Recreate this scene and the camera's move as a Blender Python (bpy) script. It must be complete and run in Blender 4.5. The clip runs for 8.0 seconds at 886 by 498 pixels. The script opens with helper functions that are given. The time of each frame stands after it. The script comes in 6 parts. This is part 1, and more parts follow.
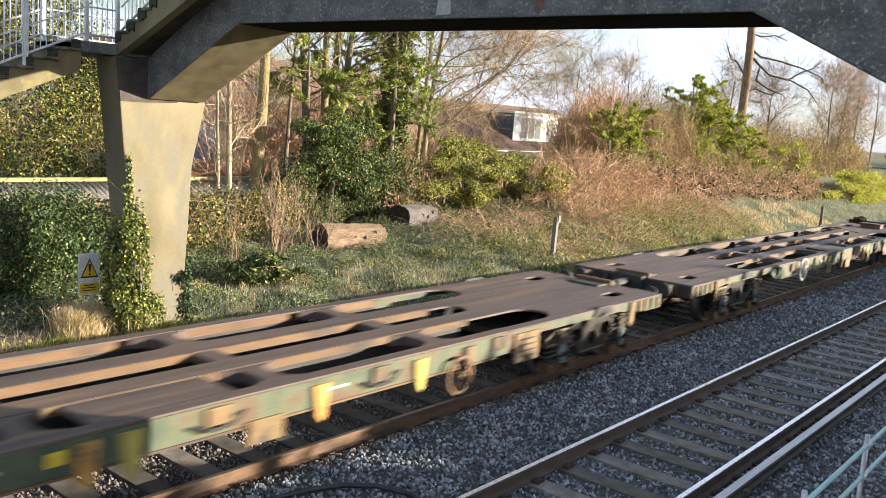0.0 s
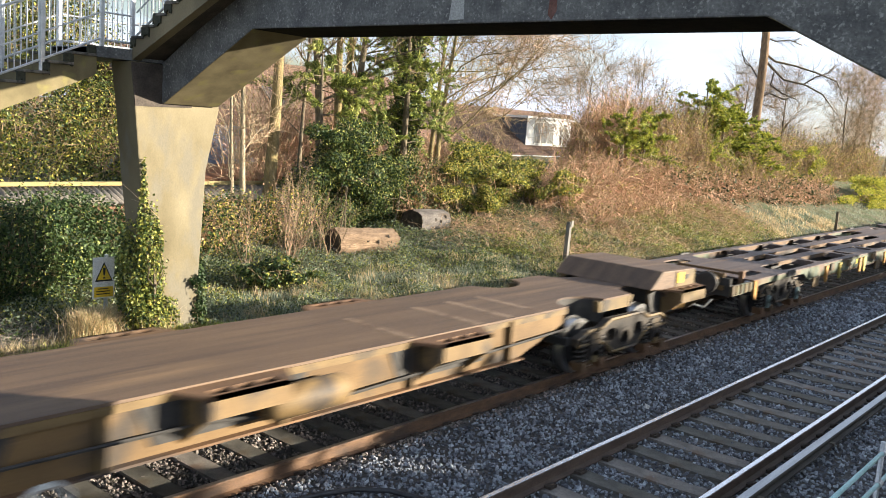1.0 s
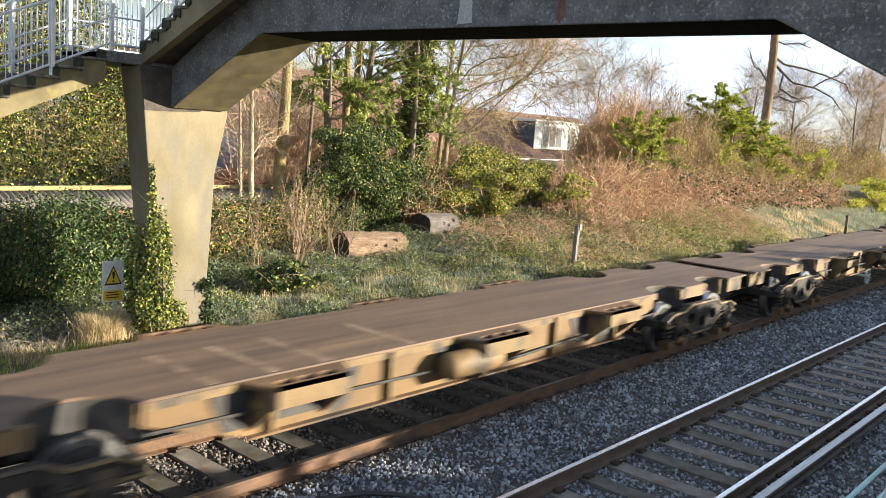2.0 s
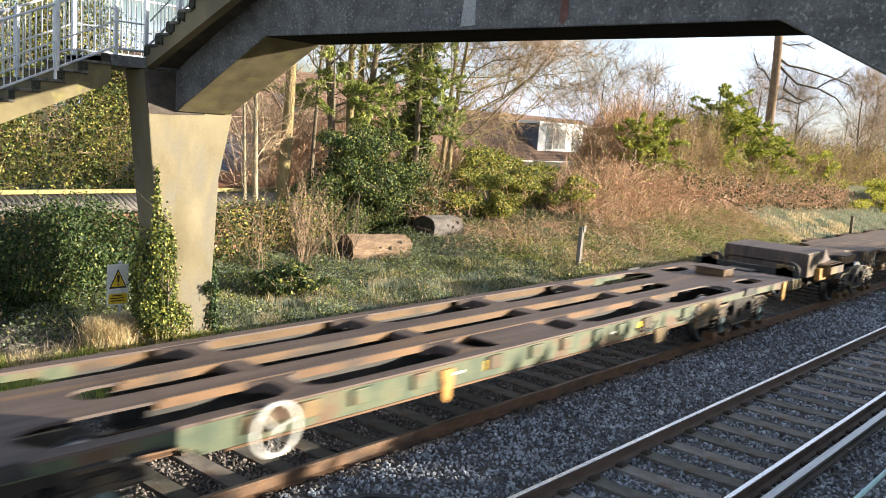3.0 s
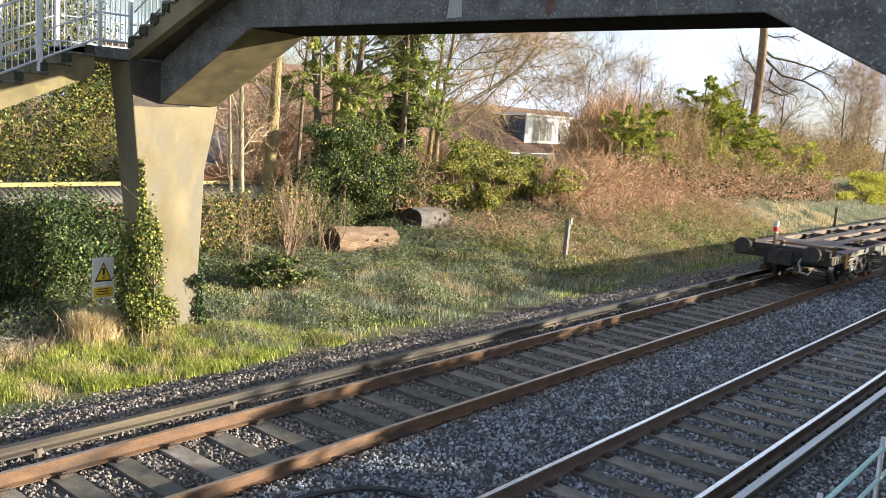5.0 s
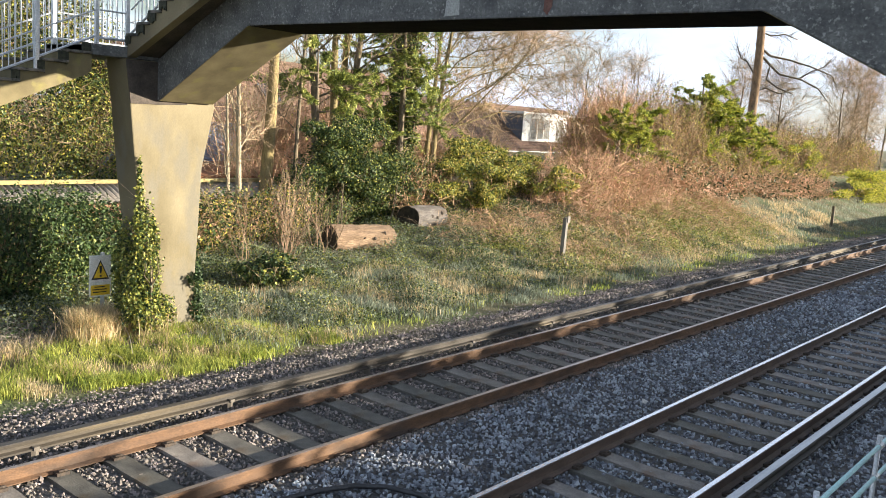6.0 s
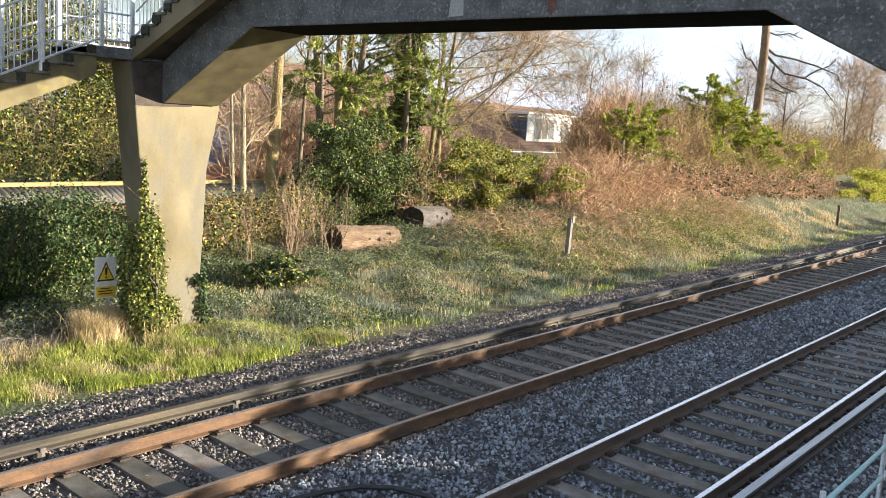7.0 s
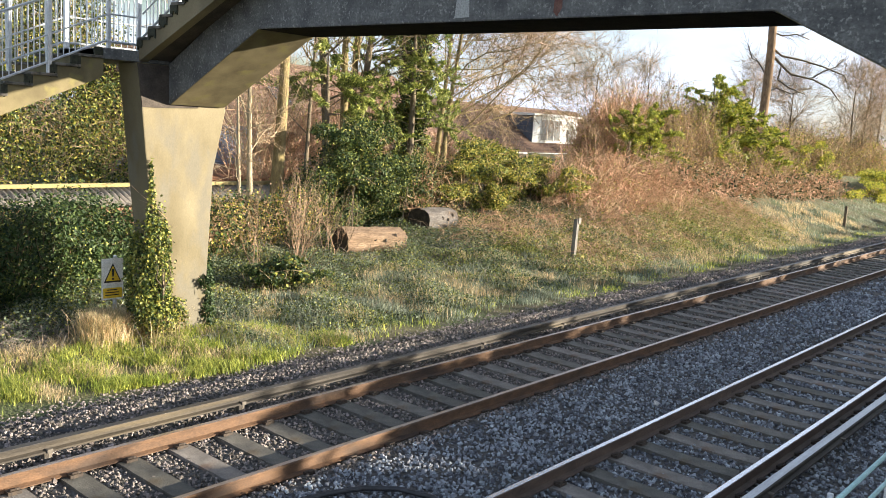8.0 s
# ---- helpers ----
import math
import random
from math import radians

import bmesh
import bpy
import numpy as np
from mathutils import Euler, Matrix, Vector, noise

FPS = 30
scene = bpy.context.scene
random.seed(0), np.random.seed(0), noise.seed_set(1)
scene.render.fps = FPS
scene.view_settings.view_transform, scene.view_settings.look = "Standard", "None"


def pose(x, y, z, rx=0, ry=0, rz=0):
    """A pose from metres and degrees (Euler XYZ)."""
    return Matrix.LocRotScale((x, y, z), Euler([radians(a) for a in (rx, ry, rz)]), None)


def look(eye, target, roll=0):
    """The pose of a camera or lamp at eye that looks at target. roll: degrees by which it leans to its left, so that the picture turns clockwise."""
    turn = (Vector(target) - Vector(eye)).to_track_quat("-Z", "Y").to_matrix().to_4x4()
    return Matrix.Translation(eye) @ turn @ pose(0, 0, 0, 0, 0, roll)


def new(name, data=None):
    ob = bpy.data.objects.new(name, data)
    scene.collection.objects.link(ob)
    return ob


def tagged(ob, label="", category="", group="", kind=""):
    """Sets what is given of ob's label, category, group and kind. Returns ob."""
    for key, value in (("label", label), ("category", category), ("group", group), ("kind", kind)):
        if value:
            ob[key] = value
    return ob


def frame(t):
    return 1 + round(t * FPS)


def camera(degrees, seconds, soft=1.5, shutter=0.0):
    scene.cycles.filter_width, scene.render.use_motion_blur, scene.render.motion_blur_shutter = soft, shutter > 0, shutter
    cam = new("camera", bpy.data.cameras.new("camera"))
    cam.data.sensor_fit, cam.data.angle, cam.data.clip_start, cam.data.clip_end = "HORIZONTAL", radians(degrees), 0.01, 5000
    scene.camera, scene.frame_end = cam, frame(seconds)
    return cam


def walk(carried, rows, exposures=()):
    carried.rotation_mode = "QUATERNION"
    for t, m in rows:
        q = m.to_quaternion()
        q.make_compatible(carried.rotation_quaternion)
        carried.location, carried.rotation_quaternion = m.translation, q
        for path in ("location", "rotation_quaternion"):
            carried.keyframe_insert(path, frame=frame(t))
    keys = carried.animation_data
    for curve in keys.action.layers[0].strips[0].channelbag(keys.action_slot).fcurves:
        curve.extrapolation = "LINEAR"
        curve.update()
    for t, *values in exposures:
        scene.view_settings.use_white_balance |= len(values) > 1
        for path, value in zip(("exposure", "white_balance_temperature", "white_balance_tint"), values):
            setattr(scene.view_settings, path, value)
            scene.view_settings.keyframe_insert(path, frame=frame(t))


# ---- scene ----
# x runs along the railway, y across it to the far side, z = 0 on top of the rails
cam = camera(53.96, 8.0, soft=0.5, shutter=0.22)
EYE = Vector((0.0, -6.78, 3.629))


def aim(heading, tilt, roll):
    h, t = radians(heading), radians(tilt)
    d = Vector((math.cos(t) * math.cos(h), math.cos(t) * math.sin(h), math.sin(t)))
    return look(EYE, EYE + d, roll)


walk(cam, [
    (0.0, aim(39.062, -8.399, 4.096)), (0.5, aim(39.528, -8.269, 4.128)), (1.0, aim(39.92, -8.156, 4.1)),
    (1.5, aim(40.219, -8.065, 4.097)), (3.0, aim(40.762, -7.823, 3.784)), (3.5, aim(40.706, -7.848, 3.721)),
    (4.0, aim(40.479, -7.963, 3.777)), (4.5, aim(40.129, -8.139, 3.762)), (6.0, aim(39.688, -8.387, 3.831)),
    (6.5, aim(39.83, -8.396, 3.739)), (7.0, aim(40.008, -8.367, 3.604)), (7.5, aim(40.183, -8.343, 3.508)),
    (8.0, aim(40.406, -8.303, 3.53)),
], exposures=[(0.0, 1.82), (8.0, 1.82)])

# ---- light ----
SUN_EL, SUN_AZ = radians(12.0), radians(139.0)      # azimuth from +y towards +x
TO_SUN = Vector((math.sin(SUN_AZ) * math.cos(SUN_EL), math.cos(SUN_AZ) * math.cos(SUN_EL), math.sin(SUN_EL)))
sun = new("sun", bpy.data.lights.new("sun", "SUN"))
sun.data.energy, sun.data.angle, sun.data.color = 5.0, radians(0.6), (1.0, 0.895, 0.725)
sun.matrix_world = look(TO_SUN * 60, (0, 0, 0))

world = bpy.data.worlds.new("sky")
scene.world = world
world.use_nodes = True
wn, wl = world.node_tree.nodes, world.node_tree.links
wn.clear()
w_out, w_bg, w_sky = wn.new("ShaderNodeOutputWorld"), wn.new("ShaderNodeBackground"), wn.new("ShaderNodeTexSky")
w_sky.sky_type, w_sky.sun_disc, w_sky.sun_elevation, w_sky.sun_rotation = "NISHITA", False, SUN_EL, SUN_AZ
w_co, w_map, w_noise, w_ramp, w_mix = (wn.new("ShaderNodeTexCoord"), wn.new("ShaderNodeMapping"), wn.new("ShaderNodeTexNoise"),
                                       wn.new("ShaderNodeValToRGB"), wn.new("ShaderNodeMix"))
w_mix.data_type = "RGBA"
w_map.inputs["Scale"].default_value = (1.2, 1.2, 4.5)
w_noise.inputs["Scale"].default_value, w_noise.inputs["Detail"].default_value = 2.2, 7.0
w_ramp.color_ramp.elements[0].position, w_ramp.color_ramp.elements[1].position = 0.34, 0.6
wl.new(w_co.outputs["Generated"], w_map.inputs["Vector"])
wl.new(w_map.outputs["Vector"], w_noise.inputs["Vector"])
wl.new(w_noise.outputs["Fac"], w_ramp.inputs["Fac"])
w_sep, w_high, w_cut = wn.new("ShaderNodeSeparateXYZ"), wn.new("ShaderNodeMapRange"), wn.new("ShaderNodeMath")
w_high.inputs["From Min"].default_value, w_high.inputs["From Max"].default_value = 0.2, 0.75      # cloud thins out overhead
w_high.inputs["To Min"].default_value, w_high.inputs["To Max"].default_value = 1.0, 0.3
w_cut.operation = "MULTIPLY"
wl.new(w_co.outputs["Generated"], w_sep.inputs["Vector"])
wl.new(w_sep.outputs["Z"], w_high.inputs["Value"])
wl.new(w_ramp.outputs["Color"], w_cut.inputs[0])
wl.new(w_high.outputs["Result"], w_cut.inputs[1])
wl.new(w_cut.outputs["Value"], w_mix.inputs["Factor"])
wl.new(w_sky.outputs["Color"], w_mix.inputs["A"])
w_mix.inputs["B"].default_value = (7.0, 8.0, 10.0, 1)       # thin bright cloud
wl.new(w_mix.outputs["Result"], w_bg.inputs["Color"])
w_bg.inputs["Strength"].default_value = 0.053
wl.new(w_bg.outputs["Background"], w_out.inputs["Surface"])


# ---- materials ----
def surf(name, c1, c2, scale=6.0, rough=0.8, metal=0.0, bump=0.25, fine=70.0, c3=None, c3_scale=1.2, c3_at=0.55,
         stretch=(1, 1, 1), vary=0.0, island=0.0, spec=0.5, relief=0.01, through_light=0.0, grit=(0.7, 1.25)):
    """Two-scale noise colour, an optional stain colour, bump, and a random shift per object or per island."""
    m = bpy.data.materials.new(name)
    m.use_nodes = True
    n, l = m.node_tree.nodes, m.node_tree.links
    b = n["Principled BSDF"]
    co, mp = n.new("ShaderNodeTexCoord"), n.new("ShaderNodeMapping")
    mp.inputs["Scale"].default_value = stretch
    l.new(co.outputs["Object"], mp.inputs["Vector"])

    def noise_tex(s, d):
        t = n.new("ShaderNodeTexNoise")
        t.inputs["Scale"].default_value, t.inputs["Detail"].default_value = s, d
        l.new(mp.outputs["Vector"], t.inputs["Vector"])
        return t.outputs["Fac"]

    def mix(f, a, c, kind="MIX"):
        x = n.new("ShaderNodeMix")
        x.data_type, x.blend_type = "RGBA", kind
        for key, v in (("Factor", f), ("A", a), ("B", c)):
            if isinstance(v, (tuple, list)):
                x.inputs[key].default_value = (*v, 1)
            elif isinstance(v, float):
                x.inputs[key].default_value = v
            else:
                l.new(v, x.inputs[key])
        return x.outputs["Result"]

    def ramp(v, lo, hi):
        r = n.new("ShaderNodeMapRange")
        r.inputs["From Min"].default_value, r.inputs["From Max"].default_value = lo, hi
        l.new(v, r.inputs["Value"])
        return r.outputs["Result"]

    coarse, grain = noise_tex(scale, 5), noise_tex(fine, 3)
    col = mix(ramp(coarse, 0.32, 0.68), c1, c2)
    if c3:
        col = mix(ramp(noise_tex(c3_scale, 6), c3_at, c3_at + 0.12), col, c3)
    g = n.new("ShaderNodeMapRange")
    g.inputs["From Min"].default_value, g.inputs["From Max"].default_value = 0.25, 0.75
    g.inputs["To Min"].default_value, g.inputs["To Max"].default_value = grit
    l.new(grain, g.inputs["Value"])
    gray = n.new("ShaderNodeCombineColor")
    for k in ("Red", "Green", "Blue"):
        l.new(g.outputs["Result"], gray.inputs[k])
    col = mix(1.0, col, gray.outputs["Color"], "MULTIPLY")
    for amount, node, sock in ((vary, "ShaderNodeObjectInfo", "Random"), (island, "ShaderNodeNewGeometry", "Random Per Island")):
        if amount:
            o = n.new(node)
            h = n.new("ShaderNodeHueSaturation")
            v = n.new("ShaderNodeMapRange")
            v.inputs["To Min"].default_value, v.inputs["To Max"].default_value = 1 - amount, 1 + amount
            l.new(o.outputs[sock], v.inputs["Value"])
            l.new(v.outputs["Result"], h.inputs["Value"])
            hue = n.new("ShaderNodeMapRange")
            hue.inputs["To Min"].default_value, hue.inputs["To Max"].default_value = 0.5 + 0.04 * amount, 0.5 - 0.06 * amount
            l.new(o.outputs[sock], hue.inputs["Value"])
            l.new(hue.outputs["Result"], h.inputs["Hue"])
            l.new(col, h.inputs["Color"])
            col = h.outputs["Color"]
    l.new(col, b.inputs["Base Color"])
    b.inputs["Roughness"].default_value, b.inputs["Metallic"].default_value = rough, metal
    b.inputs["Specular IOR Level"].default_value = spec
    if through_light:
        tr, ms = n.new("ShaderNodeBsdfTranslucent"), n.new("ShaderNodeMixShader")
        l.new(col, tr.inputs["Color"])
        ms.inputs["Fac"].default_value = through_light
        l.new(b.outputs["BSDF"], ms.inputs[1])
        l.new(tr.outputs["BSDF"], ms.inputs[2])
        l.new(ms.outputs["Shader"], n["Material Output"].inputs["Surface"])
    if bump:
        bp = n.new("ShaderNodeBump")
        bp.inputs["Strength"].default_value, bp.inputs["Distance"].default_value = bump, relief
        l.new(grain, bp.inputs["Height"])
        l.new(bp.outputs["Normal"], b.inputs["Normal"])
    return m


M = {}
M["concrete"] = surf("weathered_concrete", (0.185, 0.148, 0.082), (0.255, 0.212, 0.128), 1.6, 0.88, bump=0.3, fine=55, stretch=(1, 1, 0.75), grit=(0.88, 1.1), c3=(0.152, 0.124, 0.074), c3_scale=0.9, c3_at=0.48)
M["pier"] = surf("stained_pier_concrete", (0.115, 0.094, 0.05), (0.225, 0.19, 0.118), 1.3, 0.9, bump=0.12, fine=90, stretch=(1, 1, 0.5), grit=(0.85, 1.12), c3=(0.155, 0.138, 0.1), c3_scale=2.4, c3_at=0.53)
M["haunch"] = surf("lichened_buff_concrete", (0.105, 0.085, 0.042), (0.2, 0.165, 0.085), 2.6, 0.9, bump=0.12, fine=90, grit=(0.82, 1.12), c3=(0.19, 0.165, 0.06), c3_scale=3.4, c3_at=0.57)
M["concrete_dark"] = surf("lichened_concrete", (0.085, 0.086, 0.086), (0.165, 0.165, 0.16), 3.5, 0.92, bump=0.9, fine=30, c3=(0.27, 0.27, 0.255), c3_scale=26.0, c3_at=0.57)
M["ballast"] = surf("ballast_bed", (0.06, 0.056, 0.053), (0.12, 0.114, 0.108), 18, 0.95, bump=1.0, fine=34, relief=0.04)
M["stone"] = surf("ballast_stone", (0.14, 0.15, 0.175), (0.31, 0.325, 0.365), 5, 0.8, bump=0.4, fine=120, island=0.75)
M["stone_brown"] = surf("brake_dusted_stone", (0.12, 0.106, 0.095), (0.29, 0.255, 0.225), 5, 0.9, bump=0.4, fine=120, island=0.65)
M["sleeper"] = surf("sleeper_concrete", (0.115, 0.105, 0.09), (0.19, 0.175, 0.15), 7, 0.9, bump=0.5, fine=60, c3=(0.13, 0.10, 0.07), c3_scale=2.5, c3_at=0.55, vary=0.38)
M["rail_side"] = surf("rusty_rail_web", (0.09, 0.05, 0.028), (0.155, 0.084, 0.043), 9, 0.8, bump=0.4, fine=90, stretch=(0.5, 1, 1), c3=(0.055, 0.036, 0.026), c3_scale=1.5, c3_at=0.54)
M["rail_side_dark"] = surf("brown_rail_web", (0.075, 0.05, 0.038), (0.12, 0.082, 0.06), 9, 0.75, bump=0.4, fine=90, stretch=(0.5, 1, 1))
M["rail_top_worn"] = surf("dull_rail_head", (0.42, 0.34, 0.3), (0.56, 0.48, 0.43), 6, 0.33, metal=0.9, bump=0.08, stretch=(0.2, 3, 1))
M["rail_top"] = surf("polished_rail_head", (0.62, 0.62, 0.63), (0.75, 0.75, 0.76), 6, 0.24, metal=1.0, bump=0.05, stretch=(0.2, 3, 1))
M["crail"] = surf("conductor_rail_steel", (0.028, 0.024, 0.02), (0.065, 0.054, 0.042), 5, 0.65, metal=0.2, bump=0.2, stretch=(0.3, 2, 2), c3=(0.12, 0.095, 0.06), c3_scale=0.9, c3_at=0.56)
M["clip"] = surf("spring_clip_steel", (0.045, 0.034, 0.027), (0.08, 0.058, 0.042), 20, 0.75, metal=0.2)
M["insulator"] = surf("insulator_pot", (0.10, 0.085, 0.07), (0.16, 0.14, 0.115), 12, 0.7)
M["contact"] = surf("dull_contact_steel", (0.1, 0.092, 0.086), (0.16, 0.15, 0.142), 6, 0.5, metal=0.8, bump=0.05, stretch=(0.2, 3, 1))
M["contact_bright"] = surf("worn_contact_steel", (0.3, 0.31, 0.33), (0.4, 0.41, 0.43), 6, 0.35, metal=0.95, bump=0.05, stretch=(0.2, 3, 1))
M["galv"] = surf("galvanised_steel", (0.52, 0.54, 0.56), (0.66, 0.67, 0.68), 9, 0.45, metal=0.55, bump=0.1)
M["teal"] = surf("pale_teal_paint", (0.42, 0.66, 0.66), (0.52, 0.74, 0.73), 9, 0.4, bump=0.08)
M["moss"] = surf("black_moss", (0.02, 0.022, 0.014), (0.05, 0.05, 0.03), 20, 0.95, bump=0.6)
M["ground"] = surf("bank_soil", (0.10, 0.085, 0.045), (0.13, 0.12, 0.055), 1.2, 0.95, bump=0.9, fine=22, c3=(0.075, 0.095, 0.035), c3_scale=0.8, c3_at=0.48, relief=0.06)


# ---- mesh helpers ----
class Geo:
    """Collects vertices and faces for one mesh."""

    def __init__(self):
        self.v, self.f = [], []

    def add(self, verts, faces):
        k = len(self.v)
        self.v += [tuple(p) for p in verts]
        self.f += [tuple(i + k for i in q) for q in faces]
        return self

    def box(self, x0, x1, y0, y1, z0, z1, m=None):
        p = [Vector((x, y, z)) for z in (z0, z1) for x, y in ((x0, y0), (x1, y0), (x1, y1), (x0, y1))]
        if m is not None:
            p = [m @ q for q in p]
        return self.add(p, [(3, 2, 1, 0), (4, 5, 6, 7), (0, 1, 5, 4), (1, 2, 6, 5), (2, 3, 7, 6), (3, 0, 4, 7)])

    def prism(self, outline, a, b, axis="x"):
        """An outline of (u, w) swept from a to b: along x it is (y, z), along y it is (x, z), along z it is (x, y)."""
        put = {"x": lambda s, u, w: (s, u, w), "y": lambda s, u, w: (u, s, w), "z": lambda s, u, w: (u, w, s)}[axis]
        n = len(outline)
        self.add([put(s, u, w) for s in (a, b) for u, w in outline],
                 [tuple(range(n - 1, -1, -1)), tuple(range(n, 2 * n))] + [(i, (i + 1) % n, n + (i + 1) % n, n + i) for i in range(n)])
        return self

    def tube(self, pts, radii, n=6, caps=True):
        pts = [Vector(p) for p in pts]
        if not isinstance(radii, (list, tuple)):
            radii = [radii] * len(pts)
        rings = []
        for i, p in enumerate(pts):
            d = (pts[min(i + 1, len(pts) - 1)] - pts[max(i - 1, 0)]).normalized()
            a = d.orthogonal().normalized() if i == 0 else (a - d * a.dot(d)).normalized()
            b = d.cross(a)
            rings += [p + (a * math.cos(2 * math.pi * j / n) + b * math.sin(2 * math.pi * j / n)) * radii[i] for j in range(n)]
        f = [(i * n + j, i * n + (j + 1) % n, (i + 1) * n + (j + 1) % n, (i + 1) * n + j) for i in range(len(pts) - 1) for j in range(n)]
        if caps:
            f += [tuple(range(n - 1, -1, -1)), tuple((len(pts) - 1) * n + j for j in range(n))]
        return self.add(rings, f)

    def ring(self, c, axis, r_out, r_in, width, n=24):
        """A flat ring (a wheel rim) round c."""
        d = Vector(axis).normalized()
        a = d.orthogonal().normalized()
        b = d.cross(a)
        v, f = [], []
        for j in range(n):
            w = a * math.cos(2 * math.pi * j / n) + b * math.sin(2 * math.pi * j / n)
            v += [Vector(c) + w * r + d * s * width / 2 for r, s in ((r_out, -1), (r_out, 1), (r_in, 1), (r_in, -1))]
            k = (j + 1) % n
            f += [(4 * j + i, 4 * j + (i + 1) % 4, 4 * k + (i + 1) % 4, 4 * k + i) for i in range(4)]
        return self.add(v, f)

    def mesh(self, name, material, smooth=False):
        me = bpy.data.meshes.new(name)
        me.from_pydata(self.v, [], self.f)
        bm = bmesh.new()
        bm.from_mesh(me)
        bmesh.ops.recalc_face_normals(bm, faces=bm.faces)
        bm.to_mesh(me)
        bm.free()
        if smooth:
            me.polygons.foreach_set("use_smooth", [True] * len(me.polygons))
        me.materials.append(material)
        return me


def quick_mesh(name, verts, faces, material, smooth=False):
    """A mesh from numpy arrays, all faces with the same number of corners."""
    verts, faces = np.asarray(verts, np.float32), np.asarray(faces, np.int32)
    me = bpy.data.meshes.new(name)
    k = faces.shape[1]
    me.vertices.add(len(verts))
    me.loops.add(faces.size)
    me.polygons.add(len(faces))
    me.vertices.foreach_set("co", verts.ravel())
    me.loops.foreach_set("vertex_index", faces.ravel())
    me.polygons.foreach_set("loop_start", np.arange(0, faces.size, k, dtype=np.int32))
    me.polygons.foreach_set("loop_total", np.full(len(faces), k, np.int32))
    me.polygons.foreach_set("use_smooth", np.full(len(faces), smooth))
    me.update(calc_edges=True)
    me.materials.append(material)
    return me


def part(name, shape, material, parent, label="", bevel=0.0, smooth=False, at=None):
    me = shape.mesh(name, material, smooth) if isinstance(shape, Geo) else shape
    ob = new(name, me)
    ob.parent = parent
    if at is not None:
        ob.matrix_basis = at
    if bevel:
        mod = ob.modifiers.new("edge", "BEVEL")
        mod.width, mod.segments, mod.limit_method = bevel, 2, "ANGLE"
    return tagged(ob, label)


def thing(name, label, category, group="", kind="", at=None):
    ob = new(name)
    ob.empty_display_size = 0.2
    if at is not None:
        ob.matrix_basis = at
    return tagged(ob, label, category, group, kind)


def smooth_step(v, a, b):
    t = np.clip((np.asarray(v, float) - a) / (b - a), 0, 1)
    return t * t * (3 - 2 * t)


def ground_z(x, y):
    """Height of the ground: trackbed, cess, then the bank on the far side."""
    x, y = np.asarray(x, float), np.asarray(y, float)
    z = -0.185 - 0.15 * smooth_step(y, 2.9, 4.1) + 0.10 * smooth_step(y, 4.6, 6.6)
    z = z + 0.07 * np.clip(y - 6.6, 0, 9)
    z = z + smooth_step(x, 15, 34) * np.clip(0.24 * (y - 5.0), 0, 1.5)
    z = z - 0.25 * smooth_step(-y, 5.2, 6.6) + 0.5 * smooth_step(-y, 8.5, 13)
    bumps = 0.05 * np.sin(1.7 * x + 0.6 * y) * np.cos(1.3 * y - 0.4 * x) + 0.04 * np.sin(3.9 * x) * np.sin(3.1 * y + 1.0)
    return z + bumps * smooth_step(y, 3.8, 5.5)


def heap(y):
    """Extra ballast outside the rails, where it buries the sleeper ends."""
    band = lambda a, b, e: np.minimum(smooth_step(y, a, a + e), 1 - smooth_step(y, b - e, b))
    return 0.078 * (band(-1.87, -0.10, 0.12) + band(1.60, 3.1, 0.12) + band(-5.3, -3.56, 0.12))


# ---- ground ----
def graded(a, b, fine_a, fine_b, step, far):
    v = list(np.arange(fine_a, fine_b + 1e-6, step))
    d = step
    while v[-1] < b:
        d = min(d * 1.35, far)
        v.append(min(v[-1] + d, b))
    d = step
    while v[0] > a:
        d = min(d * 1.35, far)
        v.insert(0, max(v[0] - d, a))
    return np.array(v)


def build_ground():
    xs, ys = graded(-900, 1500, 0, 50, 0.4, 120), graded(-900, 1200, -6, 14, 0.25, 120)
    gx, gy = np.meshgrid(xs, ys)
    hollow = np.minimum(smooth_step(gy, -5.4, -4.6), 1 - smooth_step(gy, 2.9, 3.7)) * (gx > -39) * (gx < 139)
    v = np.stack([gx, gy, ground_z(gx, gy) - 0.25 * hollow], -1).reshape(-1, 3)
    a = (np.arange(len(ys) - 1)[:, None] * len(xs) + np.arange(len(xs) - 1)).ravel()
    f = np.stack([a, a + 1, a + 1 + len(xs), a + len(xs)], 1)
    tagged(new("ground", quick_mesh("ground", v, f, M["ground"], True)), "rough earth bank beside the railway", "ground", kind="structure")
    # trackbed of crushed stone, a shallow heap laid on the ground
    xs, ys = np.arange(-40, 140.1, 0.5), np.linspace(-5.4, 4.0, 120)
    gx, gy = np.meshgrid(xs, ys)
    edge = np.minimum(smooth_step(gy, -5.4, -5.0), 1 - smooth_step(gy, 2.7, 4.0))
    gz = np.where(True, ground_z(gx, gy) - 0.06 + 0.045 * edge + heap(gy) + 0.008 * np.sin(9 * gx) * np.sin(11 * gy), 0)
    v = np.stack([gx, gy, gz], -1).reshape(-1, 3)
    a = (np.arange(len(ys) - 1)[:, None] * len(xs) + np.arange(len(xs) - 1)).ravel()
    f = np.stack([a, a + 1, a + 1 + len(xs), a + len(xs)], 1)
    tagged(new("trackbed", quick_mesh("trackbed", v, f, M["ballast"], True)), "bed of dark crushed stone under both tracks", "trackbed", kind="structure")


